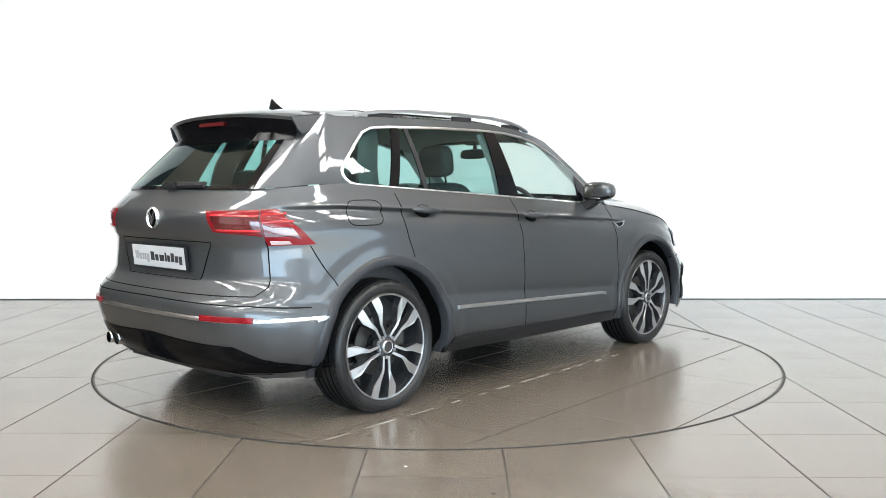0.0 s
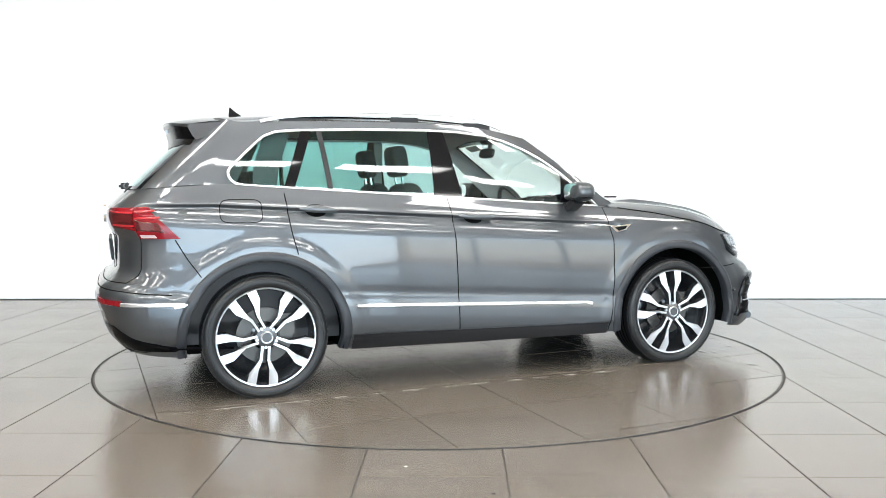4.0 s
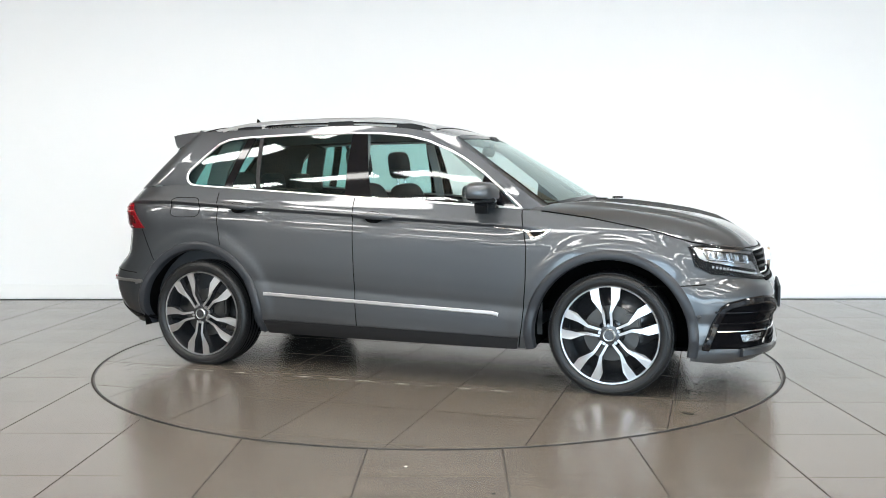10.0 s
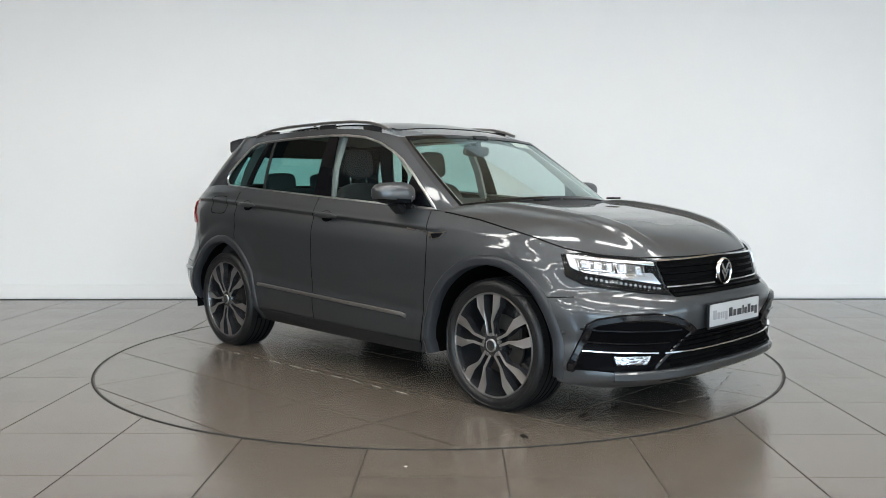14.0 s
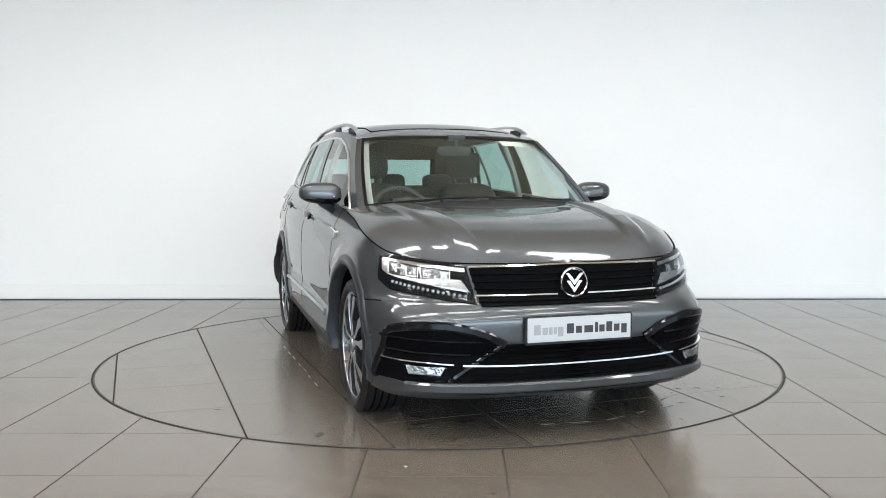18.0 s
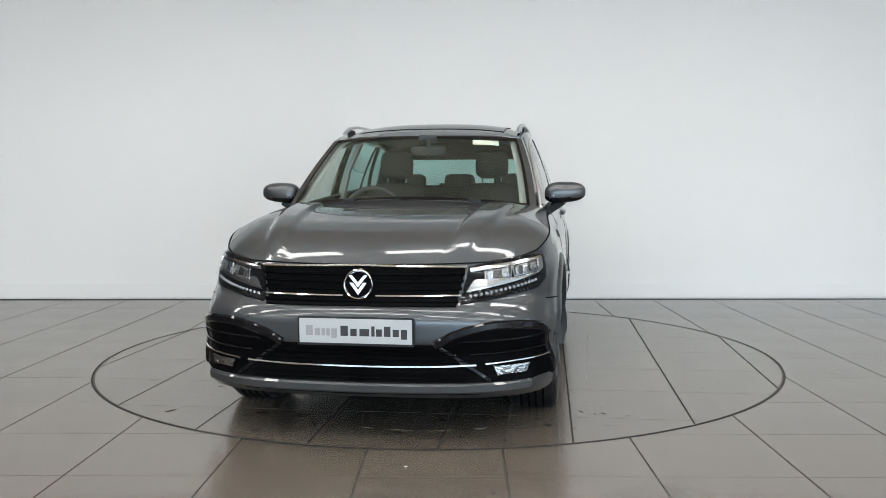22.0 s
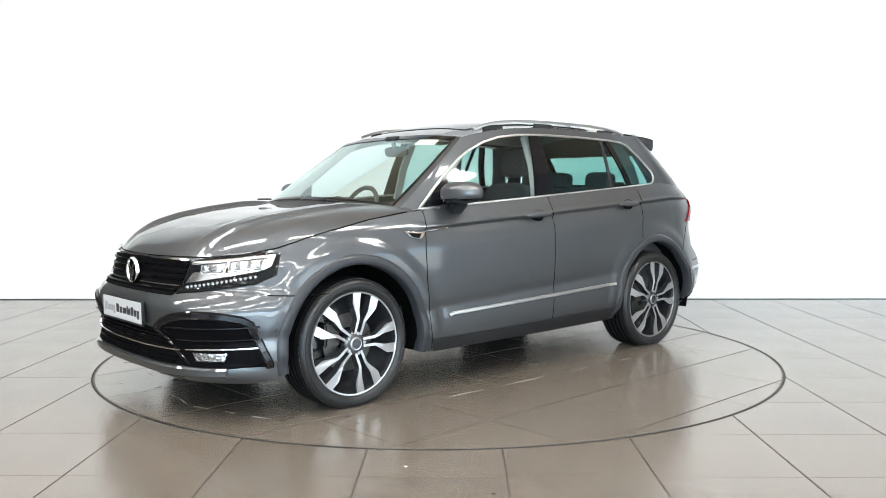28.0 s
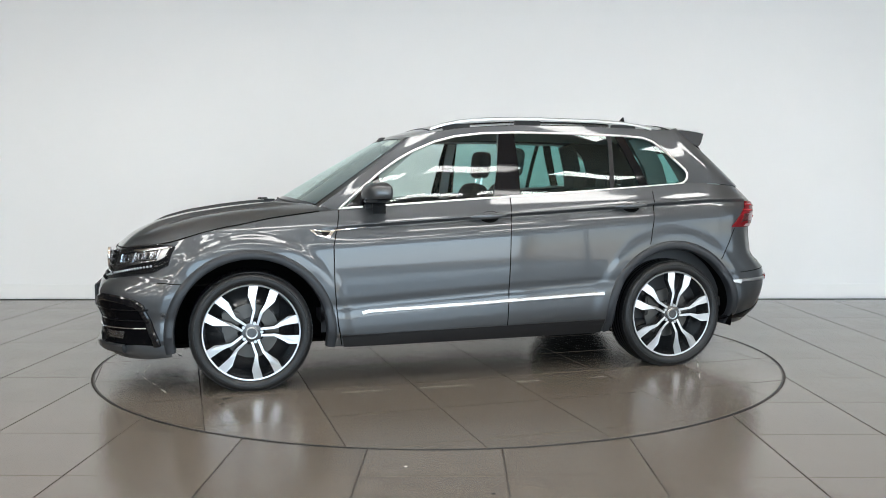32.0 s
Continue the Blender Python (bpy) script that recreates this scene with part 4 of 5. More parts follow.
for s in (1, -1):
    def side(bm):
        return bm if s > 0 else mirrored(bm)
    hl = part("headlamp", side(patch(HL, 0.006, 0.012, 0.012, 25)), M_LAMP_BED, car, "LED headlamp with clear lens")
    il, ol, iu, ou = F(.474, .645), at_x(1.835, .728), F(.500, .800), at_x(1.788, .843)

    def lp(q, h):
        return mix(mix(il, ol, q), mix(iu, ou, q), h)

    part("brow", side(patch([lp(.03, .87), lp(.97, .86), lp(.97, .96), lp(.02, .97)], .0115, .01, .008, 21)), M_BROW, hl, "bright chrome brow")
    part("return", side(patch([lp(.88, .36), lp(.97, .48), lp(.985, .90), lp(.90, .86)], .0112, .012, .008, 9)), M_SILVER, hl, "satin silver lamp end")
    part("apron", side(patch([lp(.03, .28), lp(.84, .34), lp(.88, .40), lp(.46, .47), lp(.15, .64), lp(.08, .60)], .0112, .012, .008, 21)), M_BROW, hl, "bright chrome apron")
    for q0, q1, facets in ((.17, .47, ((.20, .27), (.36, .45))), (.49, .87, ((.52, .58), (.62, .71), (.74, .84)))):
        part("chamber", side(patch([lp(q0 + .02, .50), lp(q1, .46), lp(q1 + .01, .84), lp(q0, .83)], .0105, .012, .006, 11)), M_CHAMBER, hl, "grey lamp chamber")
        for a, b in facets:
            part("reflector", side(patch([lp(a + .015, .53), lp(b + .005, .51), lp(b - .01, .80), lp(a, .79)], .0128, .02, .006, 7)), M_LAMP, hl, "bright lamp reflector")
        part("chamber_edge", side(lamp_bar([lp(q0, .84), lp(q0 + .02, .50), lp(q1, .46)], .006, .008, .012)), M_BROW, hl)
        part("chamber_edge", side(lamp_bar([lp(q1, .46), lp(q1 + .01, .84)], .008, .008, .012)), M_BROW, hl)
    for k in range(16):
        p = lp(.05 + .80 * (k + .5) / 16, .13)
        c = low(*p) + low_n(*p) * .010
        bm = bmesh.new()
        bmesh.ops.create_icosphere(bm, subdivisions=1, radius=.0080, matrix=Matrix.Translation(c))
        part("led", side(bm), M_LED, hl)
    lens = part("lens", side(patch(HL, 0.020, 0.012, 0.016, 25)), G_CLEAR, hl, "clear outer lens")
    lens.visible_shadow = False

# lower front: black mouth with pods
MOUTH = [F(0, .232), F(.55, .236), F(.78, .285), at_x(1.880, .290), at_x(1.960, .505), F(.770, .540), F(.60, .545), F(.46, .515), F(.37, .462), F(0, .462)]
mouth = part("lower_grille", patch(MOUTH, 0.007, 0.012, 0.012, 33, True), M_CAVITY, car, "black lower grille with side pods")
for z, w in ((.300, .50), (.325, .52), (.385, .50), (.410, .47), (.435, .44)):
    bm = bmesh.new()
    pts = [F(w * (1 - k / 20), z) for k in range(21)]
    P = [low(*p) + low_n(*p) * .012 for p in pts]
    P = [tuple(p) for p in P] + [(p[0], -p[1], p[2]) for p in P[-2::-1]]
    N = [tuple(low_n(*p)) for p in pts]
    N = N + [(n[0], -n[1], n[2]) for n in N[-2::-1]]
    sweep(bm, P, .008, .010, N)
    part("slat", bm, M_SLAT, mouth)
bm = bmesh.new()
pts = [F(.545 * (1 - k / 24), .358 + .010 * (1 - k / 24) ** 2) for k in range(25)]
P = [low(*p) + low_n(*p) * .012 for p in pts]
P = [tuple(p) for p in P] + [(p[0], -p[1], p[2]) for p in P[-2::-1]]
N = [tuple(low_n(*p)) for p in pts]
N = N + [(n[0], -n[1], n[2]) for n in N[-2::-1]]
sweep(bm, P, .012, .014, N)
part("chrome_strip", bm, M_CHROME, mouth, "chrome strip")
for s in (1, -1):
    def side(bm):
        return bm if s > 0 else mirrored(bm)
    part("pod", side(patch([F(.62, .285), F(.78, .285), at_x(1.890, .300), at_x(1.965, .500), F(.765, .536), F(.60, .540), F(.47, .511), F(.40, .462), F(.50, .380)], .0095, .012, .006, 21)), M_POD, mouth, "black pod, its gloss taken out for recess shade")
    part("pod_frame", side(lamp_bar(rounded([F(.36, .462), F(.46, .518), F(.60, .549), F(.70, .549), F(.765, .545), at_x(1.970, .520), at_x(1.945, .460), at_x(1.912, .375), at_x(1.880, .285)], 1), .040, .020, .008)), M_GLOSSBLACK, mouth, "black pod, its gloss taken out for recess shade surround")
    part("pod_blade", side(lamp_bar([F(.38, .455), F(.49, .375), F(.60, .290)], .020, .012, .009)), M_GLOSSBLACK, mouth, "gloss black blade")
    part("fog_strip", side(lamp_bar([F(.585, .372), F(.70, .380), at_x(1.930, .386)], .009, .014, .015)), M_CHROME, mouth, "chrome fog lamp strip")
    for za in (.422, .480):
        part("vane", side(lamp_bar([F(.52 - (za - .42) * .9, za), F(.70, za + .006), at_x(1.925, za + .012)], .010, .014, .012)), M_GLOSSBLACK, mouth, "black vane")
    fog = part("fog_lamp", side(patch([F(.640, .318), F(.765, .322), F(.775, .362), F(.620, .360)], .013, .01, .010, 9)), M_LAMP, mouth, "bright fog lamp")
    part("lens", side(patch([F(.630, .314), F(.772, .318), F(.780, .366), F(.610, .364)], .019, .01, .010, 9)), G_CLEAR, fog, "clear lens").visible_shadow = False
    bm = bmesh.new()
    p = low(*at_x(1.845, .465)) + low_n(*at_x(1.845, .465)) * .002
    bmesh.ops.create_icosphere(bm, subdivisions=2, radius=.011, matrix=Matrix.Translation(p))
    part("parking_sensor", side(bm), M_ARCH, car, "round parking sensor")
# lip under the mouth
bm = bmesh.new()
pts = [F(.77 * (1 - k / 30), .266 - .004 * k / 30) for k in range(31)]
P = [low(*p) + low_n(*p) * .010 for p in pts]
P = [tuple(p) for p in P] + [(p[0], -p[1], p[2]) for p in P[-2::-1]]
N = [tuple(low_n(*p)) for p in pts]
N = N + [(n[0], -n[1], n[2]) for n in N[-2::-1]]
sweep(bm, P, .048, .026, N)
part("front_lip", bm, M_PAINT, car, "painted lower lip")


def plate(name, x, y0, z0, front, parent, rows, lean=0.0):
    s = 1 if front else -1
    w, h = .262, .056
    bm = bmesh.new()
    add_box(bm, min(x, x + s * .014), max(x, x + s * .014), y0 - w - .010, y0 + w + .010, z0 - h - .012, z0 + h + .008, .004)
    ob = part(name, bm, M_BLACK, parent, "dealer plate in a black holder")
    bm = bmesh.new()
    add_box(bm, min(x + s * .012, x + s * .017), max(x + s * .012, x + s * .017), y0 - w, y0 + w, z0 - h, z0 + h, .002)
    part("plate_face", bm, M_PLATE, ob, "white plate face", smooth=False)
    for a, mat, lab, bars in rows:
        for wide, lo, hi in bars:
            c0, c1 = sorted((s * (a + wide * .13), s * (a + wide * .87)))
            a += wide
            bm = bmesh.new()
            add_box(bm, min(x + s * .0165, x + s * .0185), max(x + s * .0165, x + s * .0185), y0 + c0, y0 + c1, z0 + lo, z0 + hi)
            part("print_bar", bm, mat, ob, lab, smooth=False)
    if lean:
        for q in (ob, *ob.children):
            for v in q.data.vertices:
                v.co.x += (v.co.z - z0) * lean
    return ob


TALL, SMALL, DEEP = (-.022, .024), (-.022, .011), (-.033, .011)
PRINT = [(-.236, M_INK_GREY, "thin grey printed bar", [(.043, *TALL), (.034, *SMALL), (.022, *SMALL), (.022, *SMALL), (.034, *DEEP)]),
         (-.074, M_INK, "bold black printed bar", [(.047, *TALL), (.040, *SMALL), (.060, *SMALL), (.020, *TALL), (.036, *SMALL), (.040, *TALL), (.038, *SMALL), (.038, *DEEP)])]
plate("number_plate", 2.262, 0, .525, True, front_bumper, PRINT)

# ---- tail
TL_IN = [R(.500, .962), (0.548, .942), (0.548, 1.066), R(.445, 1.060)]
TL_OUT = [(0.556, .900), at_x(-1.772, .900), at_x(-1.83, .960), at_x(-1.925, 1.070), (0.556, 1.066)]
for s in (1, -1):
    def side(bm):
        return bm if s > 0 else mirrored(bm)
    a = part("tail_lamp", side(patch(TL_IN, .008, .012, .014, 17)), M_RED, tailgate, "red tail lamp on the tailgate")
    part("lamp_band", side(patch([R(.520, .975), (0.546, .955), (0.546, 1.036), R(.485, 1.036)], .0095, .02, .006, 13)), M_RED_DEEP, a, "deep red lamp band")
    for z in (.972, 1.040):
        part("light_guide", side(lamp_bar([R(.530 - (z - .96) * .5, z), (0.545, z - .004)], .010, .006, .010)), M_RED_GUIDE, a, "bright red light guide")
    b = part("tail_lamp", side(patch(TL_OUT, .010, .012, .016, 21)), M_RED, car, "red wraparound tail lamp")
    part("lamp_band", side(patch([(0.562, .942), at_x(-1.845, .930), at_x(-1.885, .985), (0.562, 1.000)], .0115, .015, .006, 13)), M_RED_DEEP, b, "deep red lamp band")
    for z in (1.046, 1.012):
        part("light_guide", side(lamp_bar([(0.566, z - .004), at_x(-1.90 + (1.05 - z) * .7, z)], .010, .006, .012)), M_RED_GUIDE, b, "bright red light guide")
    part("clear_segment", side(patch([(0.580, .906), (0.70, .906), (0.69, .922), (0.580, .924)], .0118, .02, .006, 9)), M_CLEAR, b, "clear reversing lamp")

# recess, plate, emblem, strip, reflectors, diffuser
part("plate_recess", patch([R(0, .718), R(.355, .718), R(.440, .905), R(0, .905)], .002, .02, .004, 17, True), M_PAINT, tailgate, "recessed plate panel")
# black line for the shade along the edge of the plate recess
both_sides("recess_edge", lambda: line_on(dense([R(0, .716), R(.36, .716), R(.445, .908), R(0, .908)], .02), .004, .004, .001), M_CAVITY, tailgate, "black line standing in for shade along the recess edge")
plate("number_plate", -2.118, 0.0, .818, False, tailgate, PRINT, -0.10)
emblem(-2.150, 1.021, .055, False, tailgate)
bm = bmesh.new()
pts = [at_x(-1.815, .536)] + [(u, .548) for u in np.linspace(.92, 0, 40)]
P = [low(*p) + low_n(*p) * .003 for p in pts]
P = [tuple(p) for p in P] + [(p[0], -p[1], p[2]) for p in P[-2::-1]]
N = [tuple(low_n(*p)) for p in pts]
N = N + [(n[0], -n[1], n[2]) for n in N[-2::-1]]
sweep(bm, P, .020, .012, N)
part("bumper_strip", bm, M_SILVER, rear_bumper, "chrome strip along the rear bumper")
both_sides("reflector", lambda: patch([R(.505, .541), R(.775, .538), R(.775, .566), R(.505, .569)], .012, .02, .010, 13), M_RED, rear_bumper, "slim red reflector")
both_sides("bumper_line", lambda: line_on(dense([(0, .622), (.5, .618), (.85, .600)], .03), .006, .003, 0), M_CAVITY, rear_bumper, "dark seam")
part("diffuser", patch([R(0, .275), R(.60, .270), R(.85, .285), R(.77, .360), R(.66, .420), R(0, .435)], .006, .015, .014, 25, True), M_UNDER, car, "black rear diffuser")
bm = bmesh.new()
add_box(bm, -2.06, -1.75, -.50, .50, .235, .30, .02)
part("rear_valance", bm, M_BLACK, car, "black plastic rear valance")
for y in (.44, .53):
    bm = bmesh.new()
    prof = [(.030, .0), (.034, -.004), (.034, -.20), (.028, -.20), (.028, -.02)]
    rows = [[(-2.155 - o, y + q * math.cos(2 * math.pi * k / 24), .335 + q * math.sin(2 * math.pi * k / 24)) for q, o in prof] for k in range(25)]
    add_grid(bm, np.array(rows))
    part("tail_pipe", weld(bm), M_CHROME, car, "chrome tail pipe")
# black cavity behind the pipes' mouths is the diffuser itself

# rear glass surround, wiper, spoiler, fin
both_sides("glass_border", lambda: add_grid(bmesh.new(), np.array([[green(u, v) + np.array((-.002, .0015, .001)) for v in np.linspace(0, .64, 16)]
                                                                   for u in (u_back(.76), u_back(.79), u_back(.822) + .003)])), M_GLOSSBLACK, tailgate, "gloss black glass border")
bm = bmesh.new()
rows = [[green(u, v) + np.array((-.003, 0, .001)) for v in (0, .02, .045)] for u in np.linspace(0, RG_U, 24)]
add_grid(bm, np.array(rows), None, True)
part("glass_border", weld(bm), M_GLOSSBLACK, tailgate, "gloss black glass border")
bm = bmesh.new()
sweep(bm, [green(u_back(q), .045 + .02 * q) * np.array((1, -1, 1)) + np.array((-.022, 0, .004)) for q in (0.01, .2, .4)], .030, .020, [(-1, 0, .6)] * 3)
add_box(bm, -2.075, -2.02, -.06, .06, 1.165, 1.205, .012)
part("rear_wiper", bm, M_BLACK, tailgate, "black rear wiper")
def spoiler_edge(y):
    """The trailing edge at a share y of the half width: x, across, z."""
    return -1.805 + .105 * y ** 3, .590 * y, 1.568 - .034 * y ** 2.2


rows, under = [], []
for y in np.linspace(0, 1, 17):
    tip, yy, zt = spoiler_edge(y)
    r_ = float(ROOF_Z(-1.45)) - (float(ROOF_Z(-1.45)) - 1.552) * y ** 2.6 + .004
    rows.append([(-1.45, yy, r_), (-1.45 + (tip + 1.45) * .5, yy, r_ + (zt - r_) * .42 + .004), (tip + .02, yy, zt + .004), (tip, yy, zt - .004), (tip + .008, yy, zt - .020)])
    g = green(u_back(min(.985, y * .90)), .615)
    under.append([(tip + .008, yy, zt - .018), (tip + .018, yy, zt - .040), (max(g[0] - .015, tip + .035), yy * .985, 1.465 - .01 * y), (g[0] - .008, min(yy, g[1]), g[2] - .004), (g[0] + .05, min(yy, g[1]) * .97, g[2] + .05)])
bm = bmesh.new()
add_grid(bm, np.array(rows), None, True)
spoiler = part("spoiler", weld(bm), M_PAINT, tailgate, "painted roof spoiler", angle=50)
bm = bmesh.new()
add_grid(bm, np.array(under), None, True)
part("spoiler_underside", weld(bm), M_UNDER, spoiler, "black underside")
bm = bmesh.new()
add_box(bm, -1.800, -1.775, -.12, .12, 1.505, 1.525, .003)
part("brake_lamp", bm, M_RED_DEEP, spoiler, "third brake lamp")
for s in (1, -1):
    bm = bmesh.new()
    p = [(-1.47, 1.553), (-1.58, 1.545), (-1.708, 1.532), (-1.680, 1.470), (-1.660, 1.445), (-1.60, 1.465)]
    prism(bm, p, .012, lambda a, b, d: (a, s * (.606 + d - (b - 1.445) * .30), b))
    # dark grey in place of car paint, to hold down a bright reflection
    part("spoiler_end", bm, M_ARCH, spoiler, "spoiler end plate, darkened against a bright reflection", angle=40)
bm = bmesh.new()
fin = [(0, 0), (-.03, .016), (-.078, .052), (-.102, .078), (-.110, .078), (-.118, .0)]
for t, sc in ((.016, 1.0),):
    top = [bm.verts.new((-1.29 + a, 0.004, 1.615 + b)) for a, b in fin]
    lft = [bm.verts.new((-1.29 + a, max(.002, .016 * (1 - b / .075)), 1.612 + b * .9)) for a, b in fin]
    rgt = [bm.verts.new((-1.29 + a, -max(.002, .016 * (1 - b / .075)), 1.612 + b * .9)) for a, b in fin]
    bm.faces.new(lft)
    bm.faces.new(rgt[::-1])
    for k in range(len(fin)):
        k2 = (k + 1) % len(fin)
        bm.faces.new((lft[k], rgt[k], rgt[k2], lft[k2]))
    for v in top:
        bm.verts.remove(v)
part("antenna", bm, M_GLOSSBLACK, car, "shark fin antenna")

# ---- roof: rails and dark glass panel
for s in (1, -1):
    bm = bmesh.new()
    path = [(-1.30, .600, 1.556), (-1.22, .598, 1.577), (-1.08, .597, 1.595), (-.9, .598, 1.606), (-.5, .602, 1.612), (-.15, .602, 1.607), (.03, .600, 1.592), (.15, .597, 1.567), (.235, .594, 1.538)]
    k = np.array(path)
    xs = np.linspace(-1.30, .235, 50)
    P = [(x, s * np.interp(x, k[:, 0], k[:, 1]), np.interp(x, k[:, 0], k[:, 2])) for x in xs]
    sweep(bm, P, .026, .018)
    rail = part("roof_rail", bm, M_SILVER, car, "satin silver roof rail")
    for x in (-1.10, -.42, .06):
        bm = bmesh.new()
        z = float(np.interp(x, k[:, 0], k[:, 2]))
        add_box(bm, x - .09, x + .09, s * .594 - .007, s * .594 + .007, z - .055, z - .012, .004)
        part("rail_foot", bm, M_BLACK, rail, "black rail foot")
rows = []
for x in np.linspace(-1.05, .22, 26):
    row = []
    for y in np.linspace(0, .50, 11):
        w, edge, zc = float(EDGE_Y(x)), float(EDGE_Z(x)), float(ROOF_Z(x))
        row.append((x, y, zc - (zc - edge) * (y / w) ** 2.6 + .004))
    rows.append(row)
bm = bmesh.new()
add_grid(bm, np.array(rows), None, True)
part("roof_glass", weld(bm), M_GLOSSBLACK, car, "dark panoramic roof glass")

# ---- flank details
def cup(pts):
    """A thin dark disc on the flank with an (x, z) outline."""
    bm = bmesh.new()
    vs = [bm.verts.new(low(X(a), b) + low_n(X(a), b) * .0012) for a, b in pts]
    cx, cz = sum(a for a, b in pts) / len(pts), sum(b for a, b in pts) / len(pts)
    c = bm.verts.new(low(X(cx), cz) - low_n(X(cx), cz) * .004)
    for k in range(len(vs)):
        bm.faces.new((c, vs[k], vs[(k + 1) % len(vs)]))
    return bm


for s in (1, -1):
    def side(bm):
        return bm if s > 0 else mirrored(bm)
    for doors, x0, x1, z in ((rear_doors, -1.135, -.905, 1.047), (front_doors, -.180, .058, .993)):
        door = doors[0 if s > 0 else 1]
        xm = (x0 + x1) / 2
        bm = bmesh.new()
        add_p = [(xm + .062 * math.cos(a), z - .004 + .036 * math.sin(a)) for a in np.linspace(0, 2 * math.pi, 25)[:-1]]
        # the shade behind the handle is a black disc on the door
        part("handle_cup", side(cup(add_p)), M_CAVITY, door, "black disc standing in for shade behind the handle")
        yb = low(X(xm), z)[1]
        bm = bmesh.new()
        bmesh.ops.create_uvsphere(bm, u_segments=28, v_segments=16, radius=1)
        for v in bm.verts:
            a, c, d = [math.copysign(abs(t) ** .8, t) for t in v.co]
            v.co = (xm + a * (x1 - x0) / 2, yb + .016 + .018 * c * (1 - .35 * a * a), z + .002 + .019 * d * (1 - .3 * a * a) - .010 * a / 2)
        part("door_handle", side(bm), M_PAINT, door, "painted door handle")
    # mirror
    bm = bmesh.new()
    bmesh.ops.create_uvsphere(bm, u_segments=32, v_segments=20, radius=1)
    for v in bm.verts:
        a, b, c = v.co
        q = lambda t, n: math.copysign(abs(t) ** n, t)
        a, b, c = q(a, .66), q(b, .72), q(c, .72)
        if a < 0:
            a *= .62
        v.co = (.618 + .092 * a - .02 * b, .915 + .126 * b, 1.132 + (.072 if c > 0 else .058) * c * (1 - .10 * b) + .006 * b)
    cap = [f for f in bm.faces if f.calc_center_median().z < 1.106]
    bm2 = bm.copy()
    bmesh.ops.delete(bm, geom=cap, context="FACES")
    bmesh.ops.delete(bm2, geom=[f for f in bm2.faces if f.calc_center_median().z >= 1.106], context="FACES")
    mir = part("wing_mirror", side(bm), M_PAINT, car, "painted wing mirror cap", angle=60)
    part("mirror_base", side(bm2), M_GLOSSBLACK, mir, "black mirror underside", angle=60)
    bm = bmesh.new()
    sweep(bm, [(.600, .812, 1.030), (.610, .850, 1.052), (.620, .900, 1.088)], .075, .055, [(0, -.5, 1)] * 3)
    add_box(bm, .555, .70, .795, .832, 1.035, 1.075, .012)
    part("mirror_arm", side(bm), M_BLACK, mir, "black mirror arm")
    bm = bmesh.new()
    sweep(bm, [(.712, .84, 1.118), (.708, .90, 1.120), (.684, .97, 1.122), (.645, 1.018, 1.124)], .008, .006, [(1, .3, 0)] * 4)
    part("indicator", side(bm), M_CLEAR, mir, "clear indicator strip")
    bm = bmesh.new()
    poly = [(math.copysign(abs(math.cos(a)) ** .7, math.cos(a)) * .088, math.copysign(abs(math.sin(a)) ** .7, math.sin(a)) * .052) for a in np.linspace(0, 2 * math.pi, 33)[:-1]]
    prism(bm, poly, .003, lambda a, b, d: (.566 - d, .912 + a, 1.140 + b))
    part("mirror_glass", side(bm), M_CHROME, mir, "mirror glass", smooth=False)
    # black corner piece in front of the mirror, window sail
    part("window_sail", side(on_glass([(.56, 1.066), (.80, 1.052), (.66, 1.185), (.59, 1.245)], .003)), M_GLOSSBLACK, car, "black window corner")
    # wing badge
    part("wing_badge", side(patch([at_x(.905, .878), at_x(.985, .893), at_x(1.030, .928), at_x(.880, .916)], .006, .01, .008, 9)), M_CHROME, car, "chrome wing badge")
    part("badge_inlay", side(patch([at_x(.925, .886), at_x(.975, .896), at_x(1.000, .918), at_x(.905, .910)], .0075, .01, .004, 7)), M_GLOSSBLACK, car, "black badge inlay")
    part("badge_line", side(line_on(dense([at_x(.70, .938), at_x(.90, .920)], .02), .009, .006, .002)), M_CHROME, car, "slim chrome line")
    # rear side: filler flap on the right flank
    if s < 0:
        loop = []
        for a in np.linspace(0, 2 * math.pi, 41):
            c_, s2 = math.cos(a), math.sin(a)
            loop.append(at_x(-1.445 + .118 * math.copysign(abs(c_) ** .45, c_), 1.045 + .064 * math.copysign(abs(s2) ** .45, s2)))
        part("filler_flap", side(line_on(loop, .005, .003, .0)), M_CAVITY, car, "rounded filler flap outline")

# wipers
for y0, y1 in ((-.56, -.02), (.02, .56)):
    bm = bmesh.new()
    sweep(bm, [green(2 + (1 - abs(y)/.76), .045) * np.array((1, 0, 1)) + np.array((.016, y, -.006 + .006 * t)) for t, y in ((0, y0), (.5, (y0 + y1) / 2), (1, y1))], .014, .012)
    part("wiper", bm, M_BLACK, car, "black windscreen wiper")
for y in (-.30, .42):
    bm = bmesh.new()
    add_box(bm, 1.19, 1.26, y - .035, y + .035, 1.092, 1.104, .004, None)
    part("washer_jet", bm, M_BLACK, car, "black washer jet")
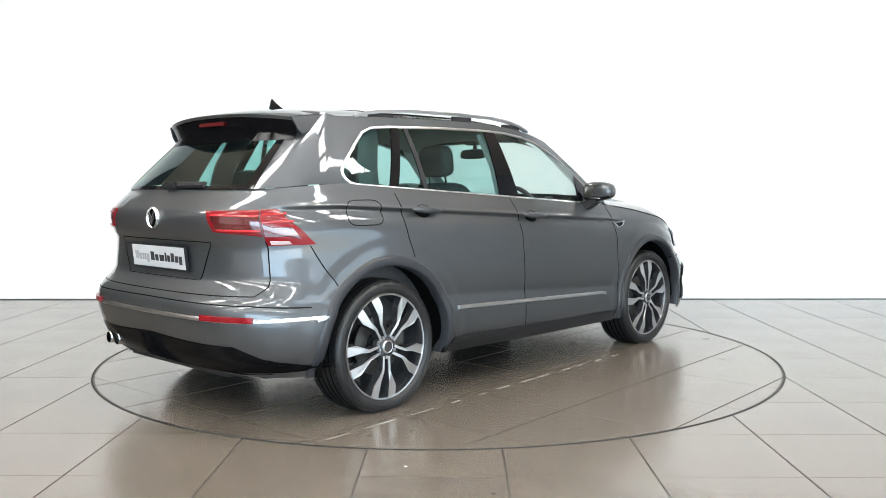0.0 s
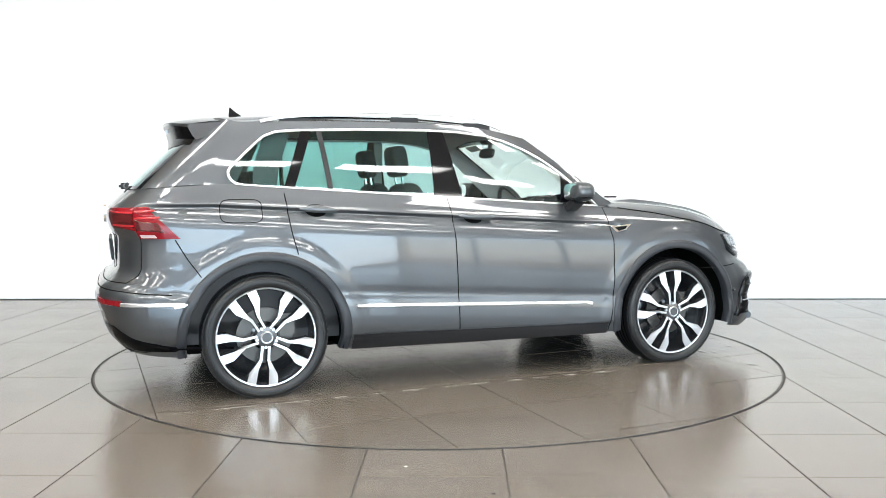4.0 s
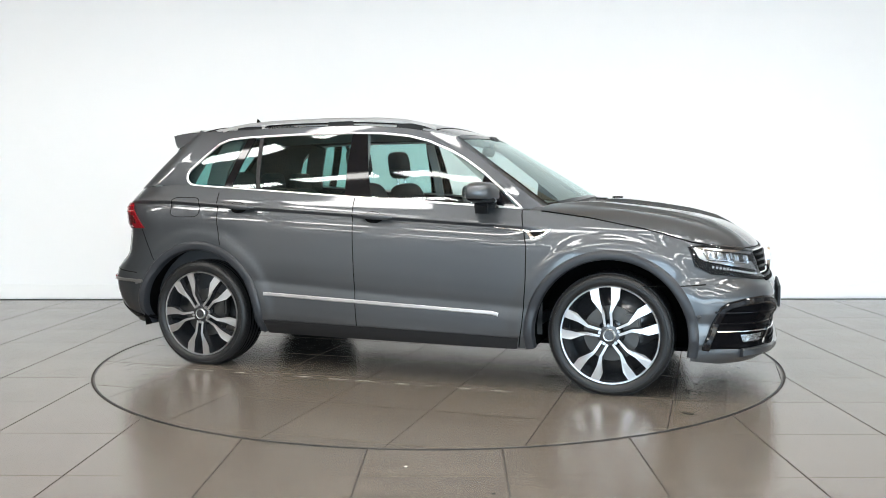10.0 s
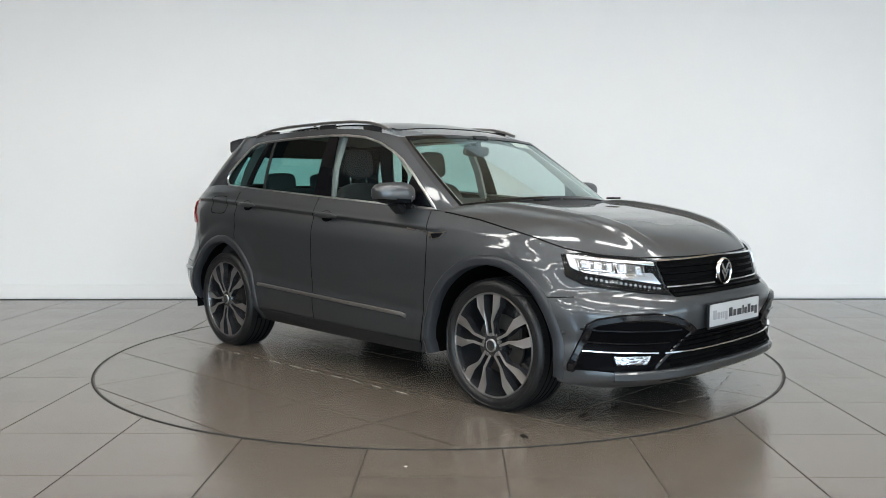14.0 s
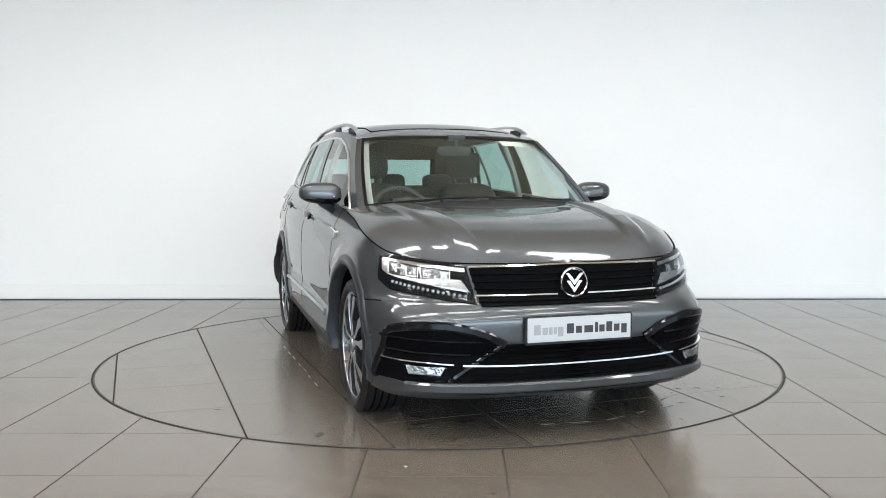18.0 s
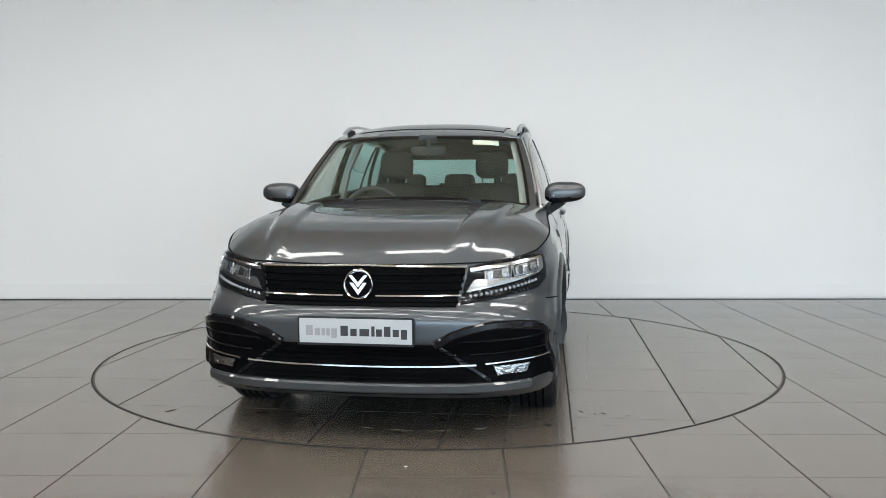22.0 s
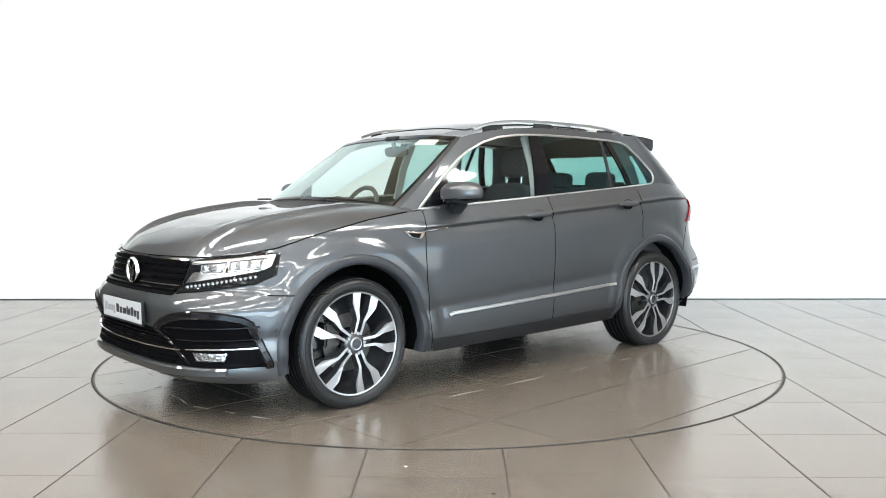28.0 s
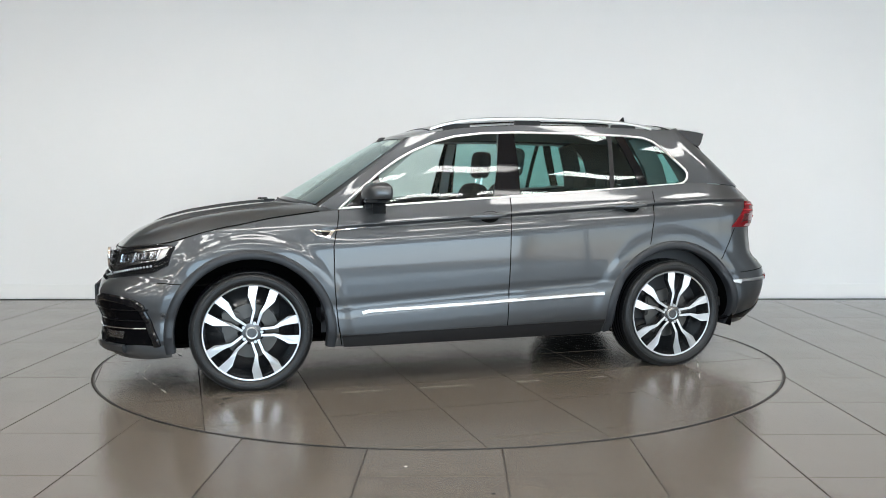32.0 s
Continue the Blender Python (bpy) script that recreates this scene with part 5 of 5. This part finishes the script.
# windscreen dark border
for z0, z1 in ((.03, .075), (.955, 1.0)):
    bm = bmesh.new()
    rows = [[green(u, v) + np.array((.003, 0, .002)) for v in np.linspace(z0, z1, 4)] for u in np.linspace(2.06, 3, 25)]
    add_grid(bm, np.array(rows), None, True)
    part("glass_border", weld(bm, 0.002), M_GLOSSBLACK, windscreen, "black glass border")
both_sides("glass_border", lambda: add_grid(bmesh.new(), np.array([[green(u, v) + np.array((.002, .002, .001)) for v in np.linspace(.03, 1, 24)] for u in (2.05, 2.062, 2.074)])), M_GLOSSBLACK, windscreen, "black glass border")
bm = bmesh.new()
add_grid(bm, np.array([[green(u, v) * np.array((1, 1, 1)) + np.array((-.006, 0, -.004)) for v in np.linspace(.875, .955, 4)] for u in np.linspace(2.24, 2.50, 8)]))
part("permit", bm, M_PAPER, windscreen, "cream paper permit behind the glass")

# ---- wheels
BLADE = [(.012, .050), (.014, .130), (.030, .185), (.036, .273), (.062, .271), (.086, .262), (.079, .205), (.044, .152), (.029, .126), (.025, .050)]


def build_wheel():
    """A wheel facing +y with its middle at the origin; the hub face lies at y 0."""
    bm = bmesh.new()
    lathe(bm, [(.258, -.20), (.262, -.10), (.262, -.03), (.268, -.006), (.271, .0)], 72)
    lathe(bm, [(.272, -.20), (.05, -.10), (.0005, -.10)], 48)
    wheel = part("wheel", bm, M_RIM_DARK, None, "twenty-inch alloy wheel")
    bm = bmesh.new()
    lathe(bm, [(.2695, -.004), (.2715, .003), (.278, .004), (.281, .0), (.281, -.01)], 90)
    part("rim_lip", bm, M_SILVER, wheel, "machined rim lip")
    bm = bmesh.new()
    lathe(bm, [(.276, -.215), (.290, -.232), (.315, -.238), (.333, -.228), (.349, -.205), (.3535, -.17), (.3545, -.11), (.3535, -.045), (.349, -.010), (.340, .008), (.325, .016), (.305, .017), (.290, .012), (.281, .002), (.279, -.012)], 96)
    tyre = part("tyre", bm, M_RUBBER, wheel, "low-profile black tyre", angle=60)
    for o in (-.165, -.125, -.088, -.050):
        bm = bmesh.new()
        lathe(bm, [(.3547, o - .005), (.3554, o), (.3547, o + .005)], 72)
        part("tread_groove", bm, M_CAVITY, wheel)
    bm = bmesh.new()
    for k in range(70):
        a = 2 * math.pi * k / 70
        for o, w in ((-.022, .034), (-.192, .034)):
            add_box(bm, -.0105, .0105, o - w / 2, o + w / 2, .335, .3535 - (.003 if o > -.1 else 0), 0, pose(0, 0, 0, 0, math.degrees(a), 0))
    tagged(part("tread", bm, M_RUBBER, wheel, smooth=False), kind="stuff")
    bm = bmesh.new()
    lathe(bm, [(.318, .0163), (.320, .0190), (.323, .0187), (.3235, .0160)], 96)
    part("sidewall_ring", bm, M_RUBBER, wheel)
    bm = bmesh.new()
    lathe(bm, [(.158, -.085), (.158, -.072), (.08, -.070), (.08, -.085)], 60)
    part("brake_disc", bm, M_DISC, wheel, "grey brake disc")
    bm = bmesh.new()
    lathe(bm, [(.066, -.04), (.066, -.006), (.058, .004), (.036, .006)], 48)
    part("hub", bm, M_RIM_DARK, wheel, "dark hub")
    bm = bmesh.new()
    lathe(bm, [(.036, .002), (.036, .010), (.032, .014), (.029, .013), (.0005, .013)], 40)
    part("centre_cap", bm, M_SILVER, wheel, "silver centre cap")
    bm = bmesh.new()
    lathe(bm, [(.027, .0128), (.027, .0142), (.0005, .0142)], 32)
    part("cap_field", bm, M_RIM_DARK, wheel)
    for k in range(5):
        a0 = 2 * math.pi * k / 5 + math.pi / 2
        ca, sa = math.cos(a0), math.sin(a0)
        for m_ in (1, -1):
            def place(l, r, d, m_=m_):
                dish = .012 * math.sin(math.pi * min(1, r / .28)) - .004
                x, z = r, l * m_
                return (x * ca - z * sa, dish + d, x * sa + z * ca)
            bm = bmesh.new()
            prism(bm, BLADE, .003, lambda l, r, d: place(l, r, d))
            part("spoke_face", bm, M_RIM_CUT, wheel, smooth=False)
            bm = bmesh.new()
            big = [(l + (.004 if l > .04 else (.003 if j >= 6 else -.005)), r) for j, (l, r) in enumerate(BLADE)]
            top = [bm.verts.new(place(l, r, -.0005)) for l, r in BLADE]
            bot = [bm.verts.new(place(l, r, -.040)) for l, r in big]
            bm.faces.new(top)
            for j in range(len(top)):
                j2 = (j + 1) % len(top)
                bm.faces.new((top[j], bot[j], bot[j2], top[j2]))
            part("spoke", bm, M_RIM_DARK, wheel, smooth=False)
        b0 = a0 + math.pi / 5
        bm = bmesh.new()
        bmesh.ops.create_cone(bm, cap_ends=True, segments=12, radius1=.011, radius2=.009, depth=.016,
                              matrix=Matrix.Translation((.056 * math.cos(a0), .0, .056 * math.sin(a0))) @ Matrix.Rotation(radians(-90), 4, "X"))
        part("wheel_bolt", bm, M_SILVER, wheel)
    return wheel


first_wheel = build_wheel()
first_wheel.parent = car
spots = [(AX_F, .872, 1, 0), (AX_R, .872, 1, 0), (AX_F, .872, -1, 0), (AX_R, .872, -1, 0)]
SPIN = [-16, -12, 6, 30]
for k, (x, y, s, _) in enumerate(spots):
    m = pose(x, s * y, .340) @ pose(0, 0, 0, 0, 0, 0 if s > 0 else 180) @ pose(0, 0, 0, 0, SPIN[k], 0)
    if k == 0:
        first_wheel.matrix_basis = m
    else:
        copy_thing(first_wheel, m)
for s in (1, -1):
    for x in (AX_F, AX_R):
        bm = bmesh.new()
        add_box(bm, x + .07, x + .165, s * .805 - .03, s * .805 + .03, .33, .46, .01)
        part("brake_caliper", bm, M_DISC, car, "grey brake caliper")

# ---- cabin
bm = bmesh.new()
for s in (1, -1):
    add_grid(bm, np.array([[(x, s * .74, z) for z in (.30, .7, 1.03 - .057 * (x + .19) + .03)] for x in np.linspace(-1.75, .95, 12)]))
add_box(bm, -1.85, .95, -.74, .74, .36, .42)
add_box(bm, -1.86, -1.80, -.66, .66, .40, 1.12)
part("cabin_tub", bm, M_CABIN, car, "dark cabin floor and door linings", smooth=False)
bm = bmesh.new()
add_grid(bm, np.array([[(x, y, float(ROOF_Z(x)) - .035 - .07 * (abs(y) / .6) ** 3) for y in np.linspace(-.60, .60, 13)] for x in np.linspace(-1.62, .33, 16)]))
part("headliner", bm, M_LINER, car, "pale headliner")
bm = bmesh.new()
add_grid(bm, np.array([[(x, y, z - .012 * (y / .7) ** 2) for y in np.linspace(-.70, .70, 15)] for x, z in ((1.12, 1.045), (1.0, 1.062), (.80, 1.070), (.62, 1.060), (.55, 1.02), (.54, .70))]))
part("dashboard", bm, M_CABIN, car, "dark dashboard", angle=60)
bm = bmesh.new()
add_box(bm, .58, .72, -.50, -.20, 1.05, 1.105, .02)
part("instrument_hood", bm, M_CABIN, car, "instrument binnacle")
bm = bmesh.new()
rows = []
for k in range(41):
    a = 2 * math.pi * k / 40
    ring = []
    for j in range(9):
        b = 2 * math.pi * j / 8
        r = .185 + .016 * math.cos(b)
        ring.append((.016 * math.sin(b), r * math.cos(a), r * math.sin(a)))
    rows.append(ring)
add_grid(bm, np.array(rows))
weld(bm)
add_box(bm, -.02, .02, -.17, .17, -.02, .02, .008)
add_box(bm, -.025, .025, -.06, .06, -.07, .05, .015)
add_box(bm, 0, .22, -.03, .03, -.03, .03, .01)
bmesh.ops.transform(bm, matrix=pose(.44, -.36, 1.00, 0, -24, 0), verts=bm.verts)
part("steering_wheel", bm, M_CABIN, car, "black steering wheel on the right")


def soft_box(bm, sx, sy, sz, m, n=.55):
    r = bmesh.ops.create_uvsphere(bm, u_segments=24, v_segments=14, radius=1)
    for v in r["verts"]:
        c = [math.copysign(abs(t) ** n, t) for t in v.co]
        v.co = (c[0] * sx / 2, c[1] * sy / 2, c[2] * sz / 2)
    bmesh.ops.transform(bm, matrix=m, verts=r["verts"])
    return bm


for y in (-.36, .36):
    bm = bmesh.new()
    soft_box(bm, .52, .50, .18, pose(.10, y, .58), .45)
    st = part("front_seat", bm, M_SEAT, car, "black cloth front seat", angle=60)
    part("backrest", soft_box(bmesh.new(), .17, .48, .66, pose(-.28, y, .875, 0, -14, 0), .5), M_SEAT, st, angle=60)
    part("headrest", soft_box(bmesh.new(), .11, .245, .20, pose(-.40, y, 1.335, 0, -8, 0), .5), M_SEAT, st, angle=60)
    bm = bmesh.new()
    for d in (-.07, .07):
        sweep(bm, [(-.375, y + d, 1.18), (-.392, y + d, 1.27)], .012, .012, [(1, 0, 0)] * 2)
    part("headrest_post", bm, M_CHROME, st)
bm = bmesh.new()
soft_box(bm, .50, 1.28, .18, pose(-.82, 0, .60), .4)
st = part("rear_seat", bm, M_SEAT, car, "black cloth rear bench", angle=60)
part("backrest", soft_box(bmesh.new(), .16, 1.28, .58, pose(-1.16, 0, .88, 0, -16, 0), .4), M_SEAT, st, angle=60)
for y in (-.42, 0, .42):
    part("headrest", soft_box(bmesh.new(), .09, .26, .15, pose(-1.27, y, 1.205, 0, -8, 0), .5), M_SEAT, st, angle=60)
bm = bmesh.new()
soft_box(bm, .035, .235, .07, pose(.40, .02, 1.41, 0, 14, 0), .5)
sweep(bm, [(.42, .02, 1.43), (.43, .02, 1.49)], .03, .02, [(1, 0, 0)] * 2)
add_box(bm, .37, .455, -.05, .09, 1.475, 1.51, .012)
part("rear_view_mirror", bm, M_CABIN, car, "black rear view mirror", angle=60)
# pale inner pillars
for s in (1, -1):
    bm = bmesh.new()
    add_grid(bm, np.array([[green(u, v) * np.array((1, s, 1)) + np.array((-.025, -s * .022, -.01)) for v in np.linspace(.02, 1, 12)] for u in (1.93, 1.97, 2.04, 2.065, 2.095)]))
    part("inner_pillar", bm, M_LINER, car, "pale inner windscreen pillar")
    bm = bmesh.new()
    sweep(bm, [(-.20, s * .74, 1.08), (-.22, s * .69, 1.30), (-.24, s * .60, 1.50)], .06, .03, [(0, s, .3)] * 3)
    part("inner_pillar", bm, M_LINER, car, "pale inner centre pillar")
    bm = bmesh.new()
    sweep(bm, [(-1.30, s * .715, 1.17), (-1.28, s * .68, 1.30), (-1.20, s * .60, 1.50)], .14, .03, [(0, s, .3)] * 3)
    add_grid(bm, np.array([[green(u, v) * np.array((1, s, 1)) + np.array((.03, -s * .035, 0)) for v in np.linspace(.02, .9, 8)] for u in (u_back(.86), u_back(.93), u_back(.98), 1.06)]))
    part("inner_pillar", bm, M_CABIN, car, "dark inner rear pillar")


# ---------------------------------------------------------------- what moves: the turntable turns, the car rides on it
TURN0, RATE, CAR_X, CAR_Y = 46.63, -6.634, -0.030, -0.0235


def motions():
    times = [0.5 * k for k in range(65)]
    walk(car, [(t, pose(RING_X, RING_Y, 0, 0, 0, TURN0 + RATE * t) @ pose(CAR_X, CAR_Y, 0)) for t in times])
    walk(turntable, [(t, pose(RING_X, RING_Y, 0, 0, 0, TURN0 + RATE * t)) for t in times])


motions()
